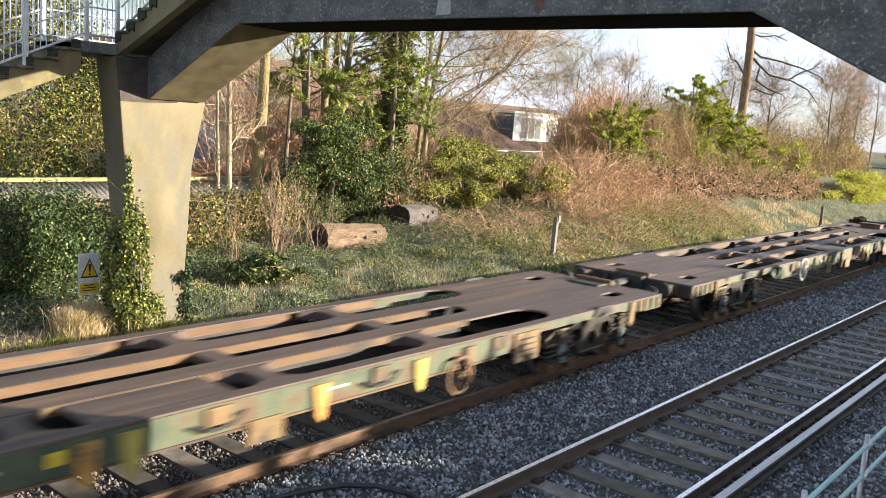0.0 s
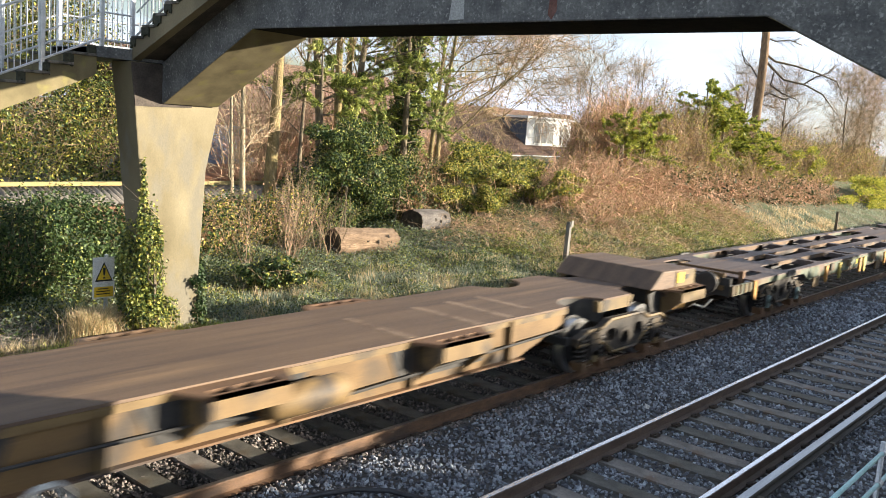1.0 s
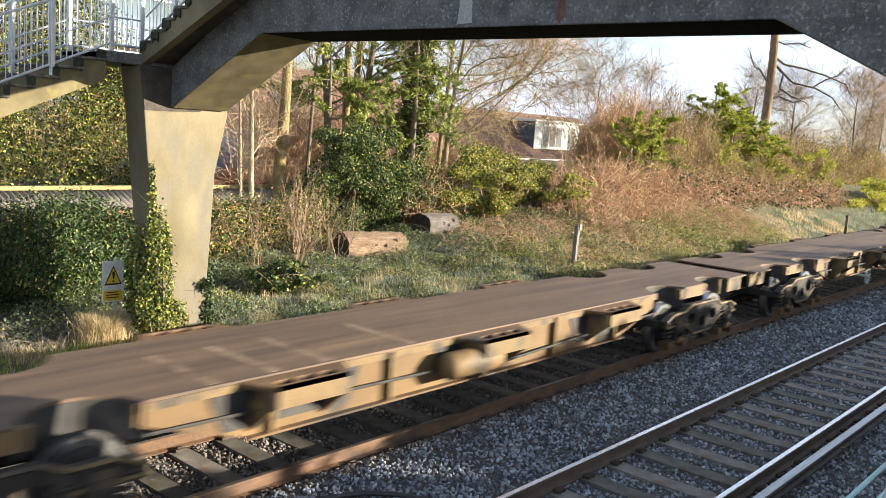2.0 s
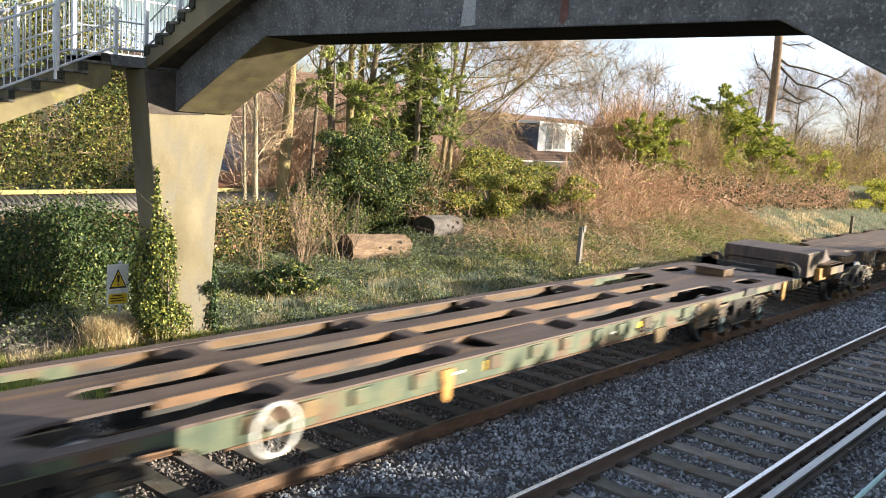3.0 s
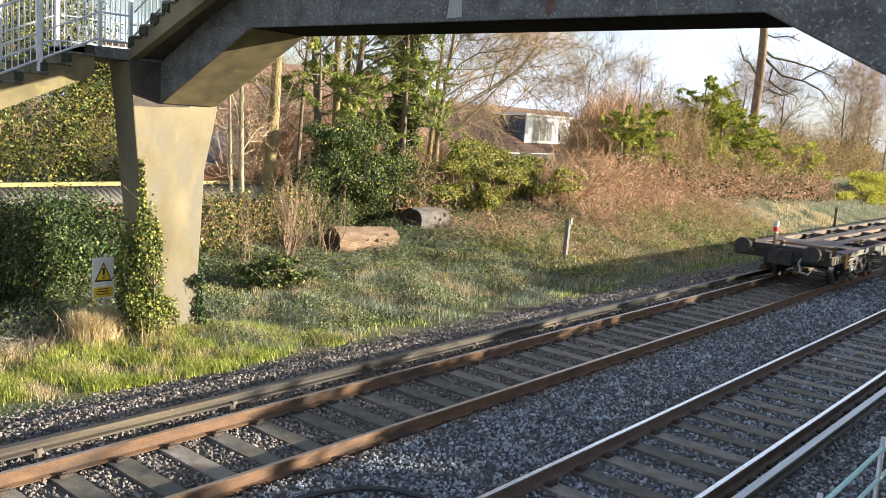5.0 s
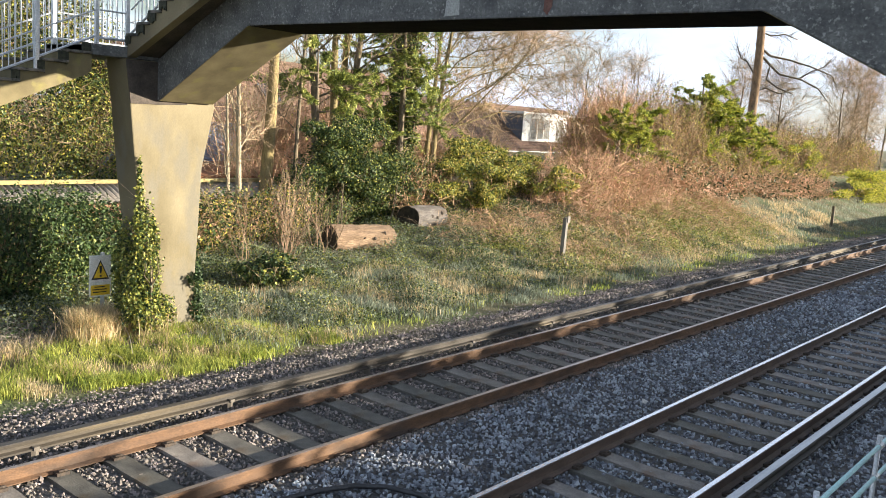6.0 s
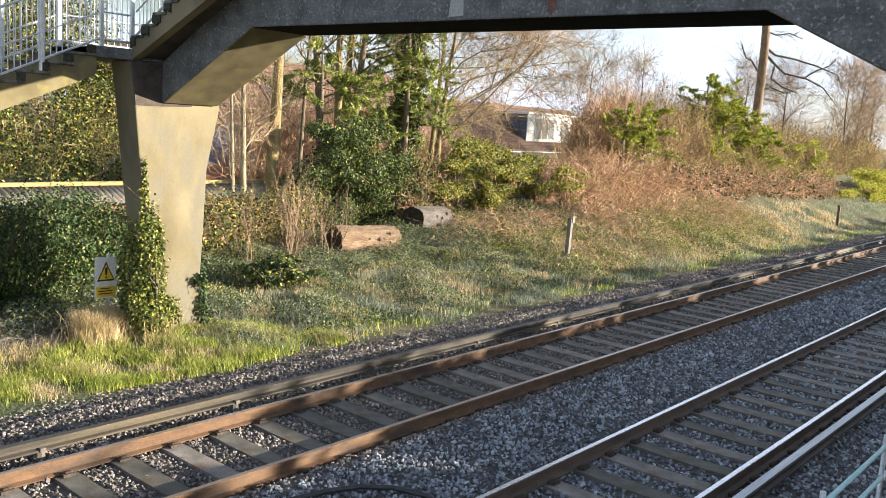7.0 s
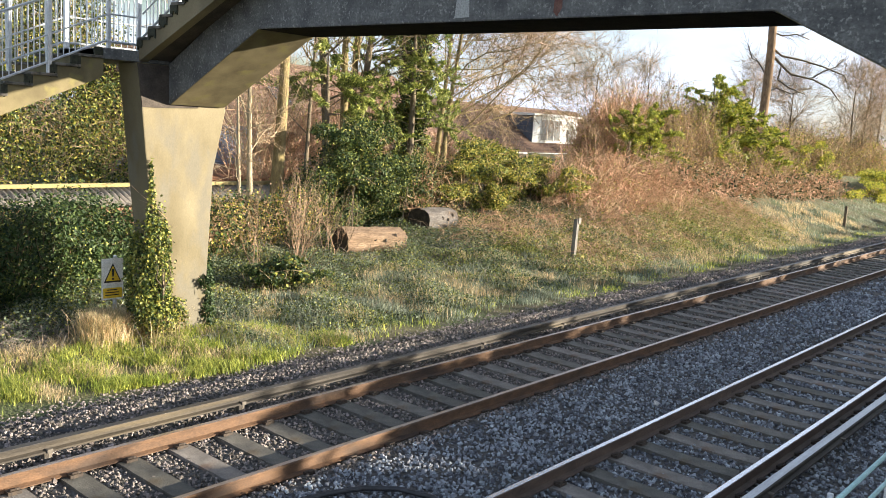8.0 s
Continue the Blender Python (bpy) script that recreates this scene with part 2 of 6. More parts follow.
CUBE = np.array([(x, y, z) for z in (-1, 1) for x, y in ((-1, -1), (1, -1), (1, 1), (-1, 1))], float)
CUBE_F = np.array([(3, 2, 1, 0), (4, 5, 6, 7), (0, 1, 5, 4), (1, 2, 6, 5), (2, 3, 7, 6), (3, 0, 4, 7)])


OCTA = np.array([(1, 0, 0), (-1, 0, 0), (0, 1, 0), (0, -1, 0), (0, 0, 1), (0, 0, -1)], float)
OCTA_F = np.array([(0, 2, 4), (2, 1, 4), (1, 3, 4), (3, 0, 4), (2, 0, 5), (1, 2, 5), (3, 1, 5), (0, 3, 5)])


def turns(rng, n):
    """n random rotation matrices."""
    q = rng.normal(size=(n, 4))
    q /= np.linalg.norm(q, axis=1)[:, None]
    w, x, y, z = q.T
    return np.stack([1 - 2 * (y * y + z * z), 2 * (x * y - z * w), 2 * (x * z + y * w), 2 * (x * y + z * w), 1 - 2 * (x * x + z * z),
                     2 * (y * z - x * w), 2 * (x * z - y * w), 2 * (y * z + x * w), 1 - 2 * (x * x + y * y)], 1).reshape(n, 3, 3)


def build_stones():
    rng = np.random.default_rng(5)
    c = []
    for x0, x1, dens in ((-7, 2.5, 120), (2.5, 9, 620), (9, 15, 470), (15, 24, 240), (24, 42, 80)):
        n = int((x1 - x0) * 9.0 * dens)
        c.append(np.stack([rng.uniform(x0, x1, n), rng.uniform(-5.3, 4.3, n)], 1))
    c = np.concatenate(c)
    keep = (c[:, 1] < 3.5) | (rng.random(len(c)) < np.clip(1 - (c[:, 1] - 3.5) / 0.8, 0, 1))
    # sleepers stay mostly clear
    for y in (0.7525, -2.7125):
        on = (np.abs(c[:, 1] - y) < 0.84) & (np.abs((c[:, 0] - 4.06 + 0.305) % 0.61 - 0.305) < 0.16)
        keep &= ~on | (rng.random(len(c)) < 0.02)
    c = c[keep]
    n = len(c)
    brown = c[:, 1] > -0.35 + rng.normal(size=n) * 0.08
    size = rng.uniform(0.016, 0.034, n) * np.where(brown, 0.86, 1.0) * (1 + 0.5 * smooth_step(c[:, 0], 10, 26))
    local = OCTA[None] * (1 + rng.uniform(-0.3, 0.3, (n, 6, 1))) + rng.uniform(-0.26, 0.26, (n, 6, 3))
    local = local * (rng.uniform(0.6, 1.15, (n, 3)) * size[:, None])[:, None, :]
    v = np.einsum("nij,nkj->nki", turns(rng, n), local)
    z = ground_z(c[:, 0], c[:, 1]) - 0.016 + rng.uniform(0, 0.026, n)
    z += heap(c[:, 1])
    v += np.concatenate([c, z[:, None]], 1)[:, None, :]
    for zone, mat, label in ((~brown, "stone", "loose grey crushed ballast stones between the tracks"), (brown, "stone_brown", "brown dusty ballast stones round the far track")):
        p = v[zone]
        f = (np.arange(len(p))[:, None, None] * 6 + OCTA_F[None]).reshape(-1, 3)
        tagged(new("ballast_stones", quick_mesh("ballast_stones", p.reshape(-1, 3), f, M[mat])), label, "ballast", kind="stuff")
    # a pale stone that stands out in the six-foot
    g = Geo().add(CUBE * np.array((0.04, 0.03, 0.03)) * (1 + rng.uniform(-0.4, 0.2, (8, 3))), CUBE_F)
    ob = new("pale_stone", g.mesh("pale_stone", surf("chalk", (0.6, 0.58, 0.55), (0.75, 0.73, 0.7), 9)))
    ob.matrix_basis = pose(10.95, -1.53, -0.075, 20, 10, 40)
    tagged(ob, "white chalky stone lying on dark ballast", "stone")


# ---- track ----
RAIL = [(-0.07, -0.159), (0.07, -0.159), (0.07, -0.148), (0.012, -0.13), (0.009, -0.05), (0.034, -0.04), (0.036, -0.012), (0.028, -0.0015),
        (-0.028, -0.0015), (-0.036, -0.012), (-0.034, -0.04), (-0.009, -0.05), (-0.012, -0.13), (-0.07, -0.148)]
CRAIL = [(-0.075, -0.02), (0.075, -0.02), (0.075, 0.0), (0.03, 0.015), (0.03, 0.045), (0.052, 0.055), (0.055, 0.085), (0.045, 0.095),
         (-0.045, 0.095), (-0.055, 0.085), (-0.052, 0.055), (-0.03, 0.045), (-0.03, 0.015), (-0.075, 0.0)]


def build_track(name, y_near, y_far, y_live, head, web, contact, label):
    t = thing(name, label, "railway track", group="parallel railway tracks", kind="structure")
    mid = (y_near + y_far) / 2
    x0, x1 = -40, 260
    for y in (y_near, y_far):
        r = part("rail", Geo().prism([(y + u, w) for u, w in RAIL], x0, x1), web, t)
        part("rail_head", Geo().prism([(y - 0.03, -0.003), (y - 0.024, 0.0), (y + 0.024, 0.0), (y + 0.03, -0.003)], x0, x1), head, r)
    c = part("conductor_rail", Geo().prism([(y_live + u, w) for u, w in CRAIL], x0, x1), M["crail"], t, "steel conductor rail on insulators")
    part("contact_face", Geo().box(x0, x1, y_live - 0.044, y_live + 0.044, 0.0945, 0.097), contact, c)
    pot = Geo().tube([(0, 0, -0.17), (0, 0, -0.08), (0, 0, -0.02)], [0.07, 0.055, 0.06], 8).box(-0.03, 0.03, -0.09, 0.09, -0.02, 0.02).mesh("insulator", M["insulator"])
    for i in range(12):
        part("insulator", pot, None, t, at=pose(4.0 + 2.44 * i, y_live, 0))
    # concrete sleeper, dipped in the middle
    up = [(-1.25, -0.36), (1.25, -0.36), (1.25, -0.2), (1.1, -0.168), (0.5, -0.16), (0.35, -0.168), (-0.35, -0.168), (-0.5, -0.16), (-1.1, -0.168), (-1.25, -0.2)]
    g = Geo()
    n = len(up)
    for s, k in ((-0.14, 0.0), (0.14, 0.0)):
        g.v += [(s + (0.015 if s < 0 else -0.015) * (w > -0.3), u, w) for u, w in up]
    g.f += [tuple(range(n - 1, -1, -1)), tuple(range(n, 2 * n))] + [(i, (i + 1) % n, n + (i + 1) % n, n + i) for i in range(n)]
    sl = g.mesh("sleeper", M["sleeper"])
    clip = Geo().tube([(-0.05, 0.0, -0.15), (-0.05, 0.05, -0.13), (-0.015, 0.075, -0.115), (0.03, 0.06, -0.12), (0.05, 0.02, -0.138),
                       (0.02, -0.005, -0.14)], 0.015, 5).box(-0.065, 0.065, 0.0, 0.085, -0.165, -0.13).mesh("rail_clip", M["clip"])
    for i in range(-12, 120):
        x = 4.06 + 0.61 * i
        part("sleeper", sl, None, t, at=pose(x + random.uniform(-0.012, 0.012), mid, random.uniform(-0.004, 0.003), 0, 0, random.uniform(-0.5, 0.5)))
        if 2.5 < x < 22:
            for y in (y_near, y_far):
                part("rail_clip", clip, None, t, at=pose(x, y + 0.065, 0))
                part("rail_clip", clip, None, t, at=pose(x, y - 0.065, 0, 0, 0, 180))
    return t


# ---- footbridge ----
def moss_patch(wide, high):
    """A thin dark growth with a ragged lower edge, in (u, w) from its upper corner."""
    n = 7
    low = [(-wide + wide * i / n, -high * random.uniform(0.55, 1.25)) for i in range(n + 1)]
    return low + [(0.0, 0.0), (-wide * 0.5, random.uniform(0.0, 0.02)), (-wide, 0.0)]


def build_footbridge():
    b = thing("footbridge", "weathered concrete footbridge with stairs over the tracks", "footbridge")
    xn, xf = 7.94, 8.98
    legs = [(5.99, 3.64), (6.5, 3.7), (6.1, 4.26), (3.3, 5.74), (3.3, 6.0), (-3.3, 6.0), (-3.3, 5.74), (-6.1, 4.26), (-6.5, 3.7), (-5.99, 3.64), (-3.73, 4.79), (3.73, 4.79)]
    part("girder", Geo().prism(legs, xn, xf), M["concrete_dark"], b, "grey lichened concrete girder", bevel=0.015)
    for s in (1, -1):
        # thin buff slab paints the sunlit underside over the girder's grey
        part("haunch", Geo().prism([(s * 3.735, 4.788), (s * 5.985, 3.642), (s * 5.985, 3.636), (s * 3.735, 4.782)], xn + 0.01, xf - 0.01), M["haunch"], b, "concrete leg underside with sunlight in its buff colour")
    part("soffit_plate", Geo().box(xn + 0.012, xf - 0.012, -3.7, 3.7, 4.784, 4.79), M["soot_shade"], b, "girder soffit with soot and shade in its black")
    part("repair_patch", Geo().prism([(0.02, 4.83), (-0.2, 4.84), (-0.19, 5.06), (-0.14, 5.6), (-0.04, 5.6), (-0.01, 5.1)], xn - 0.006, xn + 0.01), M["patch"], b, "pale mortar repair patch")
    part("rust_stain", Geo().prism([(-1.36, 4.86), (-1.41, 4.81), (-1.47, 4.9), (-1.46, 5.05), (-1.5, 5.4), (-1.44, 5.6), (-1.36, 5.6), (-1.38, 5.2)], xn - 0.004, xn + 0.01), M["rust_stain"], b, "reddish rust stain")
    # pier, wide at the head and tapering downwards
    for s in (1, -1):
        y0, y1 = (6.05, 6.65) if s > 0 else (-6.65, -6.05)
        rows = [(7.86, 8.69, -0.9), (7.80, 8.72, 0.3), (7.74, 8.77, 1.2), (7.57, 8.83, 2.55), (7.47, 9.05, 3.56), (7.46, 9.05, 3.62), (7.38, 9.05, 4.26)]
        g = Geo()
        for a, c, z in rows:
            g.v += [(a, y0, z), (c, y0, z), (c, y1, z), (a, y1, z)]
        for i in range(len(rows) - 1):
            g.f += [(4 * i + j, 4 * i + (j + 1) % 4, 4 * i + 4 + (j + 1) % 4, 4 * i + 4 + j) for j in range(4)]
        g.f += [(3, 2, 1, 0), tuple(4 * len(rows) - 4 + j for j in range(4))]
        part("pier", g, M["pier"], b, "buff tapered concrete pier", bevel=0.02)
        ya, yb = (6.035, 6.06) if s > 0 else (-6.06, -6.035)
        # thin dark sheet paints damp and the stairs' shadow on the pier head
        part("pier_head", Geo().prism([(7.47, 3.57), (7.94, 3.575), (8.5, 3.6), (8.5, 3.66), (7.95, 3.66), (7.95, 4.25), (7.385, 4.25)], ya, yb, "y"), M["soffit"], b, "pier head darkened with damp and stair shadow")
    # landing behind the pier and the flight down along the railway
    part("landing", Geo().box(6.88, 9.5, 6.12, 7.7, 4.27, 4.44), M["concrete_dark"], b, "concrete landing", bevel=0.01)
    going, rise, x0, z0 = 0.36, 0.166, 6.88, 4.44
    steps = 14
    prof = [(x0 + 0.02, z0 - 0.17), (x0, z0 - 0.02)]
    for i in range(steps):
        prof += [(x0 - going * i, z0 - rise * (i + 1)), (x0 - going * (i + 1), z0 - rise * (i + 1))]
    xe, ze = prof[-1]
    prof += [(xe, ze - 0.3), (x0 - 0.05, z0 - 0.47), (x0 + 0.02, z0 - 0.42)]
    part("lower_flight", Geo().prism(prof, 6.2, 7.6, "y"), M["haunch"], b, "concrete stair flight with stepped sides")
    for i in range(steps):
        x, z = x0 - going * i, z0 - rise * (i + 1)
        part("tread", Geo().box(x - going - 0.03, x + 0.005, 6.16, 7.64, z + 0.002, z + 0.045), M["tread"], b, bevel=0.008)
        if i < 7:
            part("moss", Geo().prism([(x + 0.01 + u, z + 0.165 + v) for u, v in moss_patch(random.uniform(0.09, 0.16), 0.15)], 6.18, 6.205, "y"), M["moss"], b, "black moss on the step end")
    # flight up to the deck, in line with the girder
    going2, y0, z0 = 0.312, 6.12, 4.44
    prof = [(y0 + 0.1, z0 - 0.2), (y0 + 0.1, z0)]
    for i in range(8):
        prof += [(y0 - going2 * i, z0 + rise * i), (y0 - going2 * i, z0 + rise * (i + 1))]
    prof += [(y0 - going2 * 8.5, z0 + rise * 8), (y0 - going2 * 8.5, z0 + rise * 8 - 0.36)]
    for xa, xb in ((7.45, 7.6), (9.35, 9.5)):
        part("stair_stringer", Geo().prism(prof, xa, xb), M["concrete"], b, "stepped concrete stair stringer")
    soffit = [(y0 + 0.1, z0 - 0.16), (y0 + 0.1, z0 - 0.04), (y0 - going2 * 8.5, z0 + rise * 8.3 - 0.04), (y0 - going2 * 8.5, z0 + rise * 8.3 - 0.3)]
    part("stair_slab", Geo().prism(soffit, 7.6, 9.35), M["soffit"], b, "dark brown stair soffit")
    for i in range(8):
        y, z = y0 - going2 * i, z0 + rise * (i + 1)
        part("tread", Geo().box(7.42, 9.53, y - going2 - 0.02, y + 0.01, z + 0.002, z + 0.045), M["tread"], b, bevel=0.008)
        part("moss", Geo().prism([(y + 0.03 + u, z + 0.01 + v) for u, v in moss_patch(random.uniform(0.12, 0.22), 0.13)], 7.425, 7.455), M["moss"], b, "black moss on the step end")

    # galvanised railings
    def railing(p, q, lift, posts, bars, skip=()):
        p, q = Vector(p), Vector(q)
        n = Vector((0, 0, 1))
        for h, r in ((lift, 0.02), (0.52, 0.014), (1.06, 0.022)):
            part("rail_bar", Geo().tube([p + n * h, q + n * h], r, 6), M["galv"], b)
        for i in range(posts):
            if i in skip:
                continue
            a = p.lerp(q, i / (posts - 1))
            part("railing_post", Geo().box(a.x - 0.03, a.x + 0.03, a.y - 0.03, a.y + 0.03, a.z - 0.08, a.z + 1.1), M["galv"], b, bevel=0.004)
        for i in range(1, bars):
            a = p.lerp(q, i / bars)
            part("baluster", Geo().tube([a + n * lift, a + n * 1.06], 0.0085, 5), M["galv"], b)

    lx = lambda i: 6.88 - going * i
    lz = lambda i: 4.44 - rise * i
    for y in (6.22, 7.58):
        railing((lx(-0.3), y, lz(0)), (lx(10), y, lz(10)), 0.13, 5, 42)
        railing((7.5 if y < 7 else 9.4, y, 4.44), (lx(-0.3), y, 4.44), 0.1, 2, 6 if y < 7 else 20, (1,))
    railing((9.45, 6.3, 4.44), (9.45, 7.5, 4.44), 0.1, 2, 11, (1,))
    for x in (7.5, 9.45):
        railing((x, 6.1, 4.5), (x, 6.1 - going2 * 8, 4.5 + rise * 8), 0.16, 4, 24, (0,))
    return b


# soot black deepened to hold the shade under the girder
M["soot_shade"] = surf("soot_shade_concrete", (0.008, 0.008, 0.008), (0.015, 0.014, 0.013), 5, 0.95, fine=40, spec=0.05)
M["patch"] = surf("pale_mortar", (0.34, 0.34, 0.33), (0.42, 0.42, 0.4), 8, 0.9, fine=50)
M["rust_stain"] = surf("rust_stained_concrete", (0.12, 0.045, 0.035), (0.17, 0.09, 0.07), 9, 0.9, fine=40)
M["tread"] = surf("worn_concrete_tread", (0.1, 0.088, 0.072), (0.18, 0.16, 0.135), 7, 0.9, bump=0.5, fine=50, c3=(0.03, 0.03, 0.022), c3_scale=6, c3_at=0.48)
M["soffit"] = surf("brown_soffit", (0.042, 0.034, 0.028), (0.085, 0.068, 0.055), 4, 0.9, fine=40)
M["white_paint"] = surf("white_board", (0.72, 0.71, 0.66), (0.8, 0.79, 0.75), 8, 0.5, bump=0.05)
M["yellow"] = surf("warning_yellow", (0.75, 0.5, 0.03), (0.82, 0.56, 0.04), 9, 0.5, bump=0.05)
M["black"] = surf("black_print", (0.015, 0.015, 0.015), (0.03, 0.03, 0.03), 9, 0.6, bump=0.05)
M["bark"] = surf("tree_bark", (0.105, 0.083, 0.055), (0.2, 0.16, 0.105), 9, 0.95, bump=0.9, fine=40, stretch=(1, 1, 0.35), relief=0.03)
# bark copies with sunlight put into their colour
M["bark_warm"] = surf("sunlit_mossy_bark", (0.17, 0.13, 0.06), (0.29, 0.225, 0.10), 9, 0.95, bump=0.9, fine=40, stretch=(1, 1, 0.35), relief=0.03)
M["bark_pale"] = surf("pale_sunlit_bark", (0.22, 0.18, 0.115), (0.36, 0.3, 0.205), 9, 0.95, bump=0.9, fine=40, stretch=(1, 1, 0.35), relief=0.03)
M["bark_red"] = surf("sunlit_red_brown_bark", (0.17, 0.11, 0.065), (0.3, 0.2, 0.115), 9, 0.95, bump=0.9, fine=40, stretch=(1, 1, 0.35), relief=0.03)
M["log_end"] = surf("dark_rotten_log_end", (0.03, 0.024, 0.018), (0.07, 0.055, 0.04), 9, 0.95, bump=0.7)
M["log_side"] = surf("stripped_log_wood", (0.16, 0.105, 0.065), (0.28, 0.19, 0.12), 6, 0.9, bump=1.0, fine=26, stretch=(0.4, 1.5, 1.5), c3=(0.12, 0.08, 0.05), c3_scale=2.4, c3_at=0.56, relief=0.03)
M["log_grey"] = surf("grey_log_wood", (0.075, 0.066, 0.06), (0.15, 0.133, 0.12), 6, 0.9, bump=0.8, fine=30, stretch=(0.4, 1.5, 1.5), c3=(0.08, 0.06, 0.045), c3_scale=2.6, c3_at=0.52, relief=0.03)
M["grey_wood"] = surf("grey_wood", (0.13, 0.12, 0.105), (0.22, 0.205, 0.18), 8, 0.9, bump=0.5, stretch=(2, 2, 0.4))
M["cable"] = surf("black_cable", (0.02, 0.02, 0.022), (0.035, 0.035, 0.04), 10, 0.5)
M["corrugated"] = surf("fibre_cement_sheet", (0.19, 0.165, 0.14), (0.28, 0.25, 0.21), 3, 0.9, fine=30)
M["ochre_wood"] = surf("ochre_lichen_capping", (0.28, 0.22, 0.09), (0.36, 0.29, 0.13), 4, 0.9, fine=30)
M["roof_tile"] = surf("brown_clay_tiles", (0.105, 0.066, 0.045), (0.165, 0.10, 0.068), 4, 0.85, bump=0.4, fine=20, vary=0.2)
M["red_tile"] = surf("red_clay_tiles", (0.34, 0.14, 0.075), (0.42, 0.19, 0.1), 4, 0.85, fine=20, vary=0.2)
M["slate"] = surf("blue_grey_slate", (0.17, 0.19, 0.23), (0.26, 0.28, 0.33), 3, 0.6, fine=20, vary=0.2)
M["brick"] = surf("red_brown_brick", (0.24, 0.13, 0.085), (0.33, 0.18, 0.11), 12, 0.9, fine=60)
M["render_white"] = surf("white_render", (0.72, 0.72, 0.7), (0.8, 0.8, 0.78), 4, 0.8, bump=0.1)
M["glass"] = surf("window_glass", (0.04, 0.05, 0.065), (0.06, 0.07, 0.09), 3, 0.12, bump=0.0, spec=0.9)
M["curtain"] = surf("curtained_window", (0.25, 0.25, 0.24), (0.42, 0.42, 0.40), 5, 0.1, bump=0.0, stretch=(3, 1, 0.3))
M["lead"] = surf("dark_dormer_cheek", (0.07, 0.08, 0.1), (0.11, 0.12, 0.14), 4, 0.7)


# ---- small lineside things ----
def build_lineside():
    # warning sign on a grey post
    s = thing("warning_sign", "white and yellow warning sign on a grey metal post", "sign", at=pose(7.5, 7.0, 0, 0, 0, -4))
    part("post", Geo().tube([(0.06, 0.03, -0.4), (0.06, 0.03, 1.02)], 0.035, 10), M["galv"], s)
    part("board", Geo().box(-0.19, 0.19, -0.02, 0.0, 0.27, 0.98), M["white_paint"], s, "white sign board", bevel=0.003)
    part("text_panel", Geo().box(-0.165, 0.165, -0.026, -0.02, 0.295, 0.47), M["yellow"], s, "yellow text panel")
    tri = lambda k, y0, y1: Geo().prism([(-0.155 * k, 0.70 - 0.135 * k), (0.155 * k, 0.70 - 0.135 * k), (0.0, 0.70 + 0.2 * k)], y0, y1, "y")
    part("triangle_border", tri(1.0, -0.025, -0.02), M["black"], s, "black warning triangle")
    part("triangle", tri(0.78, -0.03, -0.025), M["yellow"], s, "yellow warning triangle")
    part("exclamation_mark", Geo().prism([(-0.014, 0.67), (0.014, 0.67), (0.024, 0.8), (-0.024, 0.8)], -0.035, -0.03, "y").prism([(-0.016, 0.615), (0.016, 0.615), (0.016, 0.645), (-0.016, 0.645)], -0.035, -0.03, "y"), M["black"], s)
    for z, w in ((0.43, 0.10), (0.385, 0.135), (0.34, 0.13)):
        part("text_bar", Geo().box(-w, w * 0.8, -0.03, -0.026, z, z + 0.016), M["black"], s)
    # leaning concrete marker post with a pale cap plate
    p = thing("marker_post", "leaning grey concrete marker post in grass", "post", at=pose(21.25, 6.4, float(ground_z(21.25, 6.4)), 0, 2.0, 0))
    part("shaft", Geo().box(-0.06, 0.06, -0.06, 0.06, -0.3, 1.2), M["grey_wood"], p, bevel=0.01)
    part("cap_plate", Geo().box(-0.02, 0.11, -0.085, -0.062, 1.06, 1.24), M["grey_wood"], p, bevel=0.005)
    q = thing("marker_post", "short dark marker post by the line", "post", at=pose(44.0, 5.6, float(ground_z(44.0, 5.6))))
    part("shaft", Geo().box(-0.06, 0.06, -0.06, 0.06, -0.3, 1.0), M["bark"], q, bevel=0.01)

    # two sawn logs
    def log(x0, x1, y, z, r, turn, side, label, seed):
        rng = random.Random(seed)
        t = thing("log", label, "log", group="sawn logs on the bank", at=pose((x0 + x1) / 2, y, z, 0, 0, turn))
        h = (x1 - x0) / 2
        n, k = 40, 26
        wob = [1 + rng.uniform(-0.05, 0.05) for _ in range(n)]
        g = Geo()
        for i in range(k):
            u = -h + 2 * h * i / (k - 1)
            taper = 1 - 0.12 * i / (k - 1)
            for j in range(n):
                q = Vector((u * 0.9, 2.0 * math.cos(6.2832 * j / n), 2.0 * math.sin(6.2832 * j / n) + seed * 7))
                rr = r * taper * wob[j] * (1 + 0.09 * noise.noise(q * 1.4) + 0.05 * noise.noise(q * 5.0))
                g.v.append((u, rr * math.cos(6.2832 * j / n), rr * 0.92 * math.sin(6.2832 * j / n)))
        g.f += [(i * n + j, i * n + (j + 1) % n, (i + 1) * n + (j + 1) % n, (i + 1) * n + j) for i in range(k - 1) for j in range(n)]
        part("bark_side", g, side, t, smooth=True)
        for u, tp in ((-h - 0.004, 1.0), (h + 0.004, 0.9)):
            e = Geo()
            c = len(e.v)
            e.v += [(u + (0.05 if u < 0 else -0.05), 0, 0)] + [(u, 0.985 * r * tp * wob[j] * math.cos(6.2832 * j / n), 0.99 * r * 0.9 * tp * wob[j] * math.sin(6.2832 * j / n)) for j in range(n)]
            e.f += [(c, c + 1 + j, c + 1 + (j + 1) % n) for j in range(n)]
            part("sawn_end", e, M["log_end"], t, "dark sawn end")
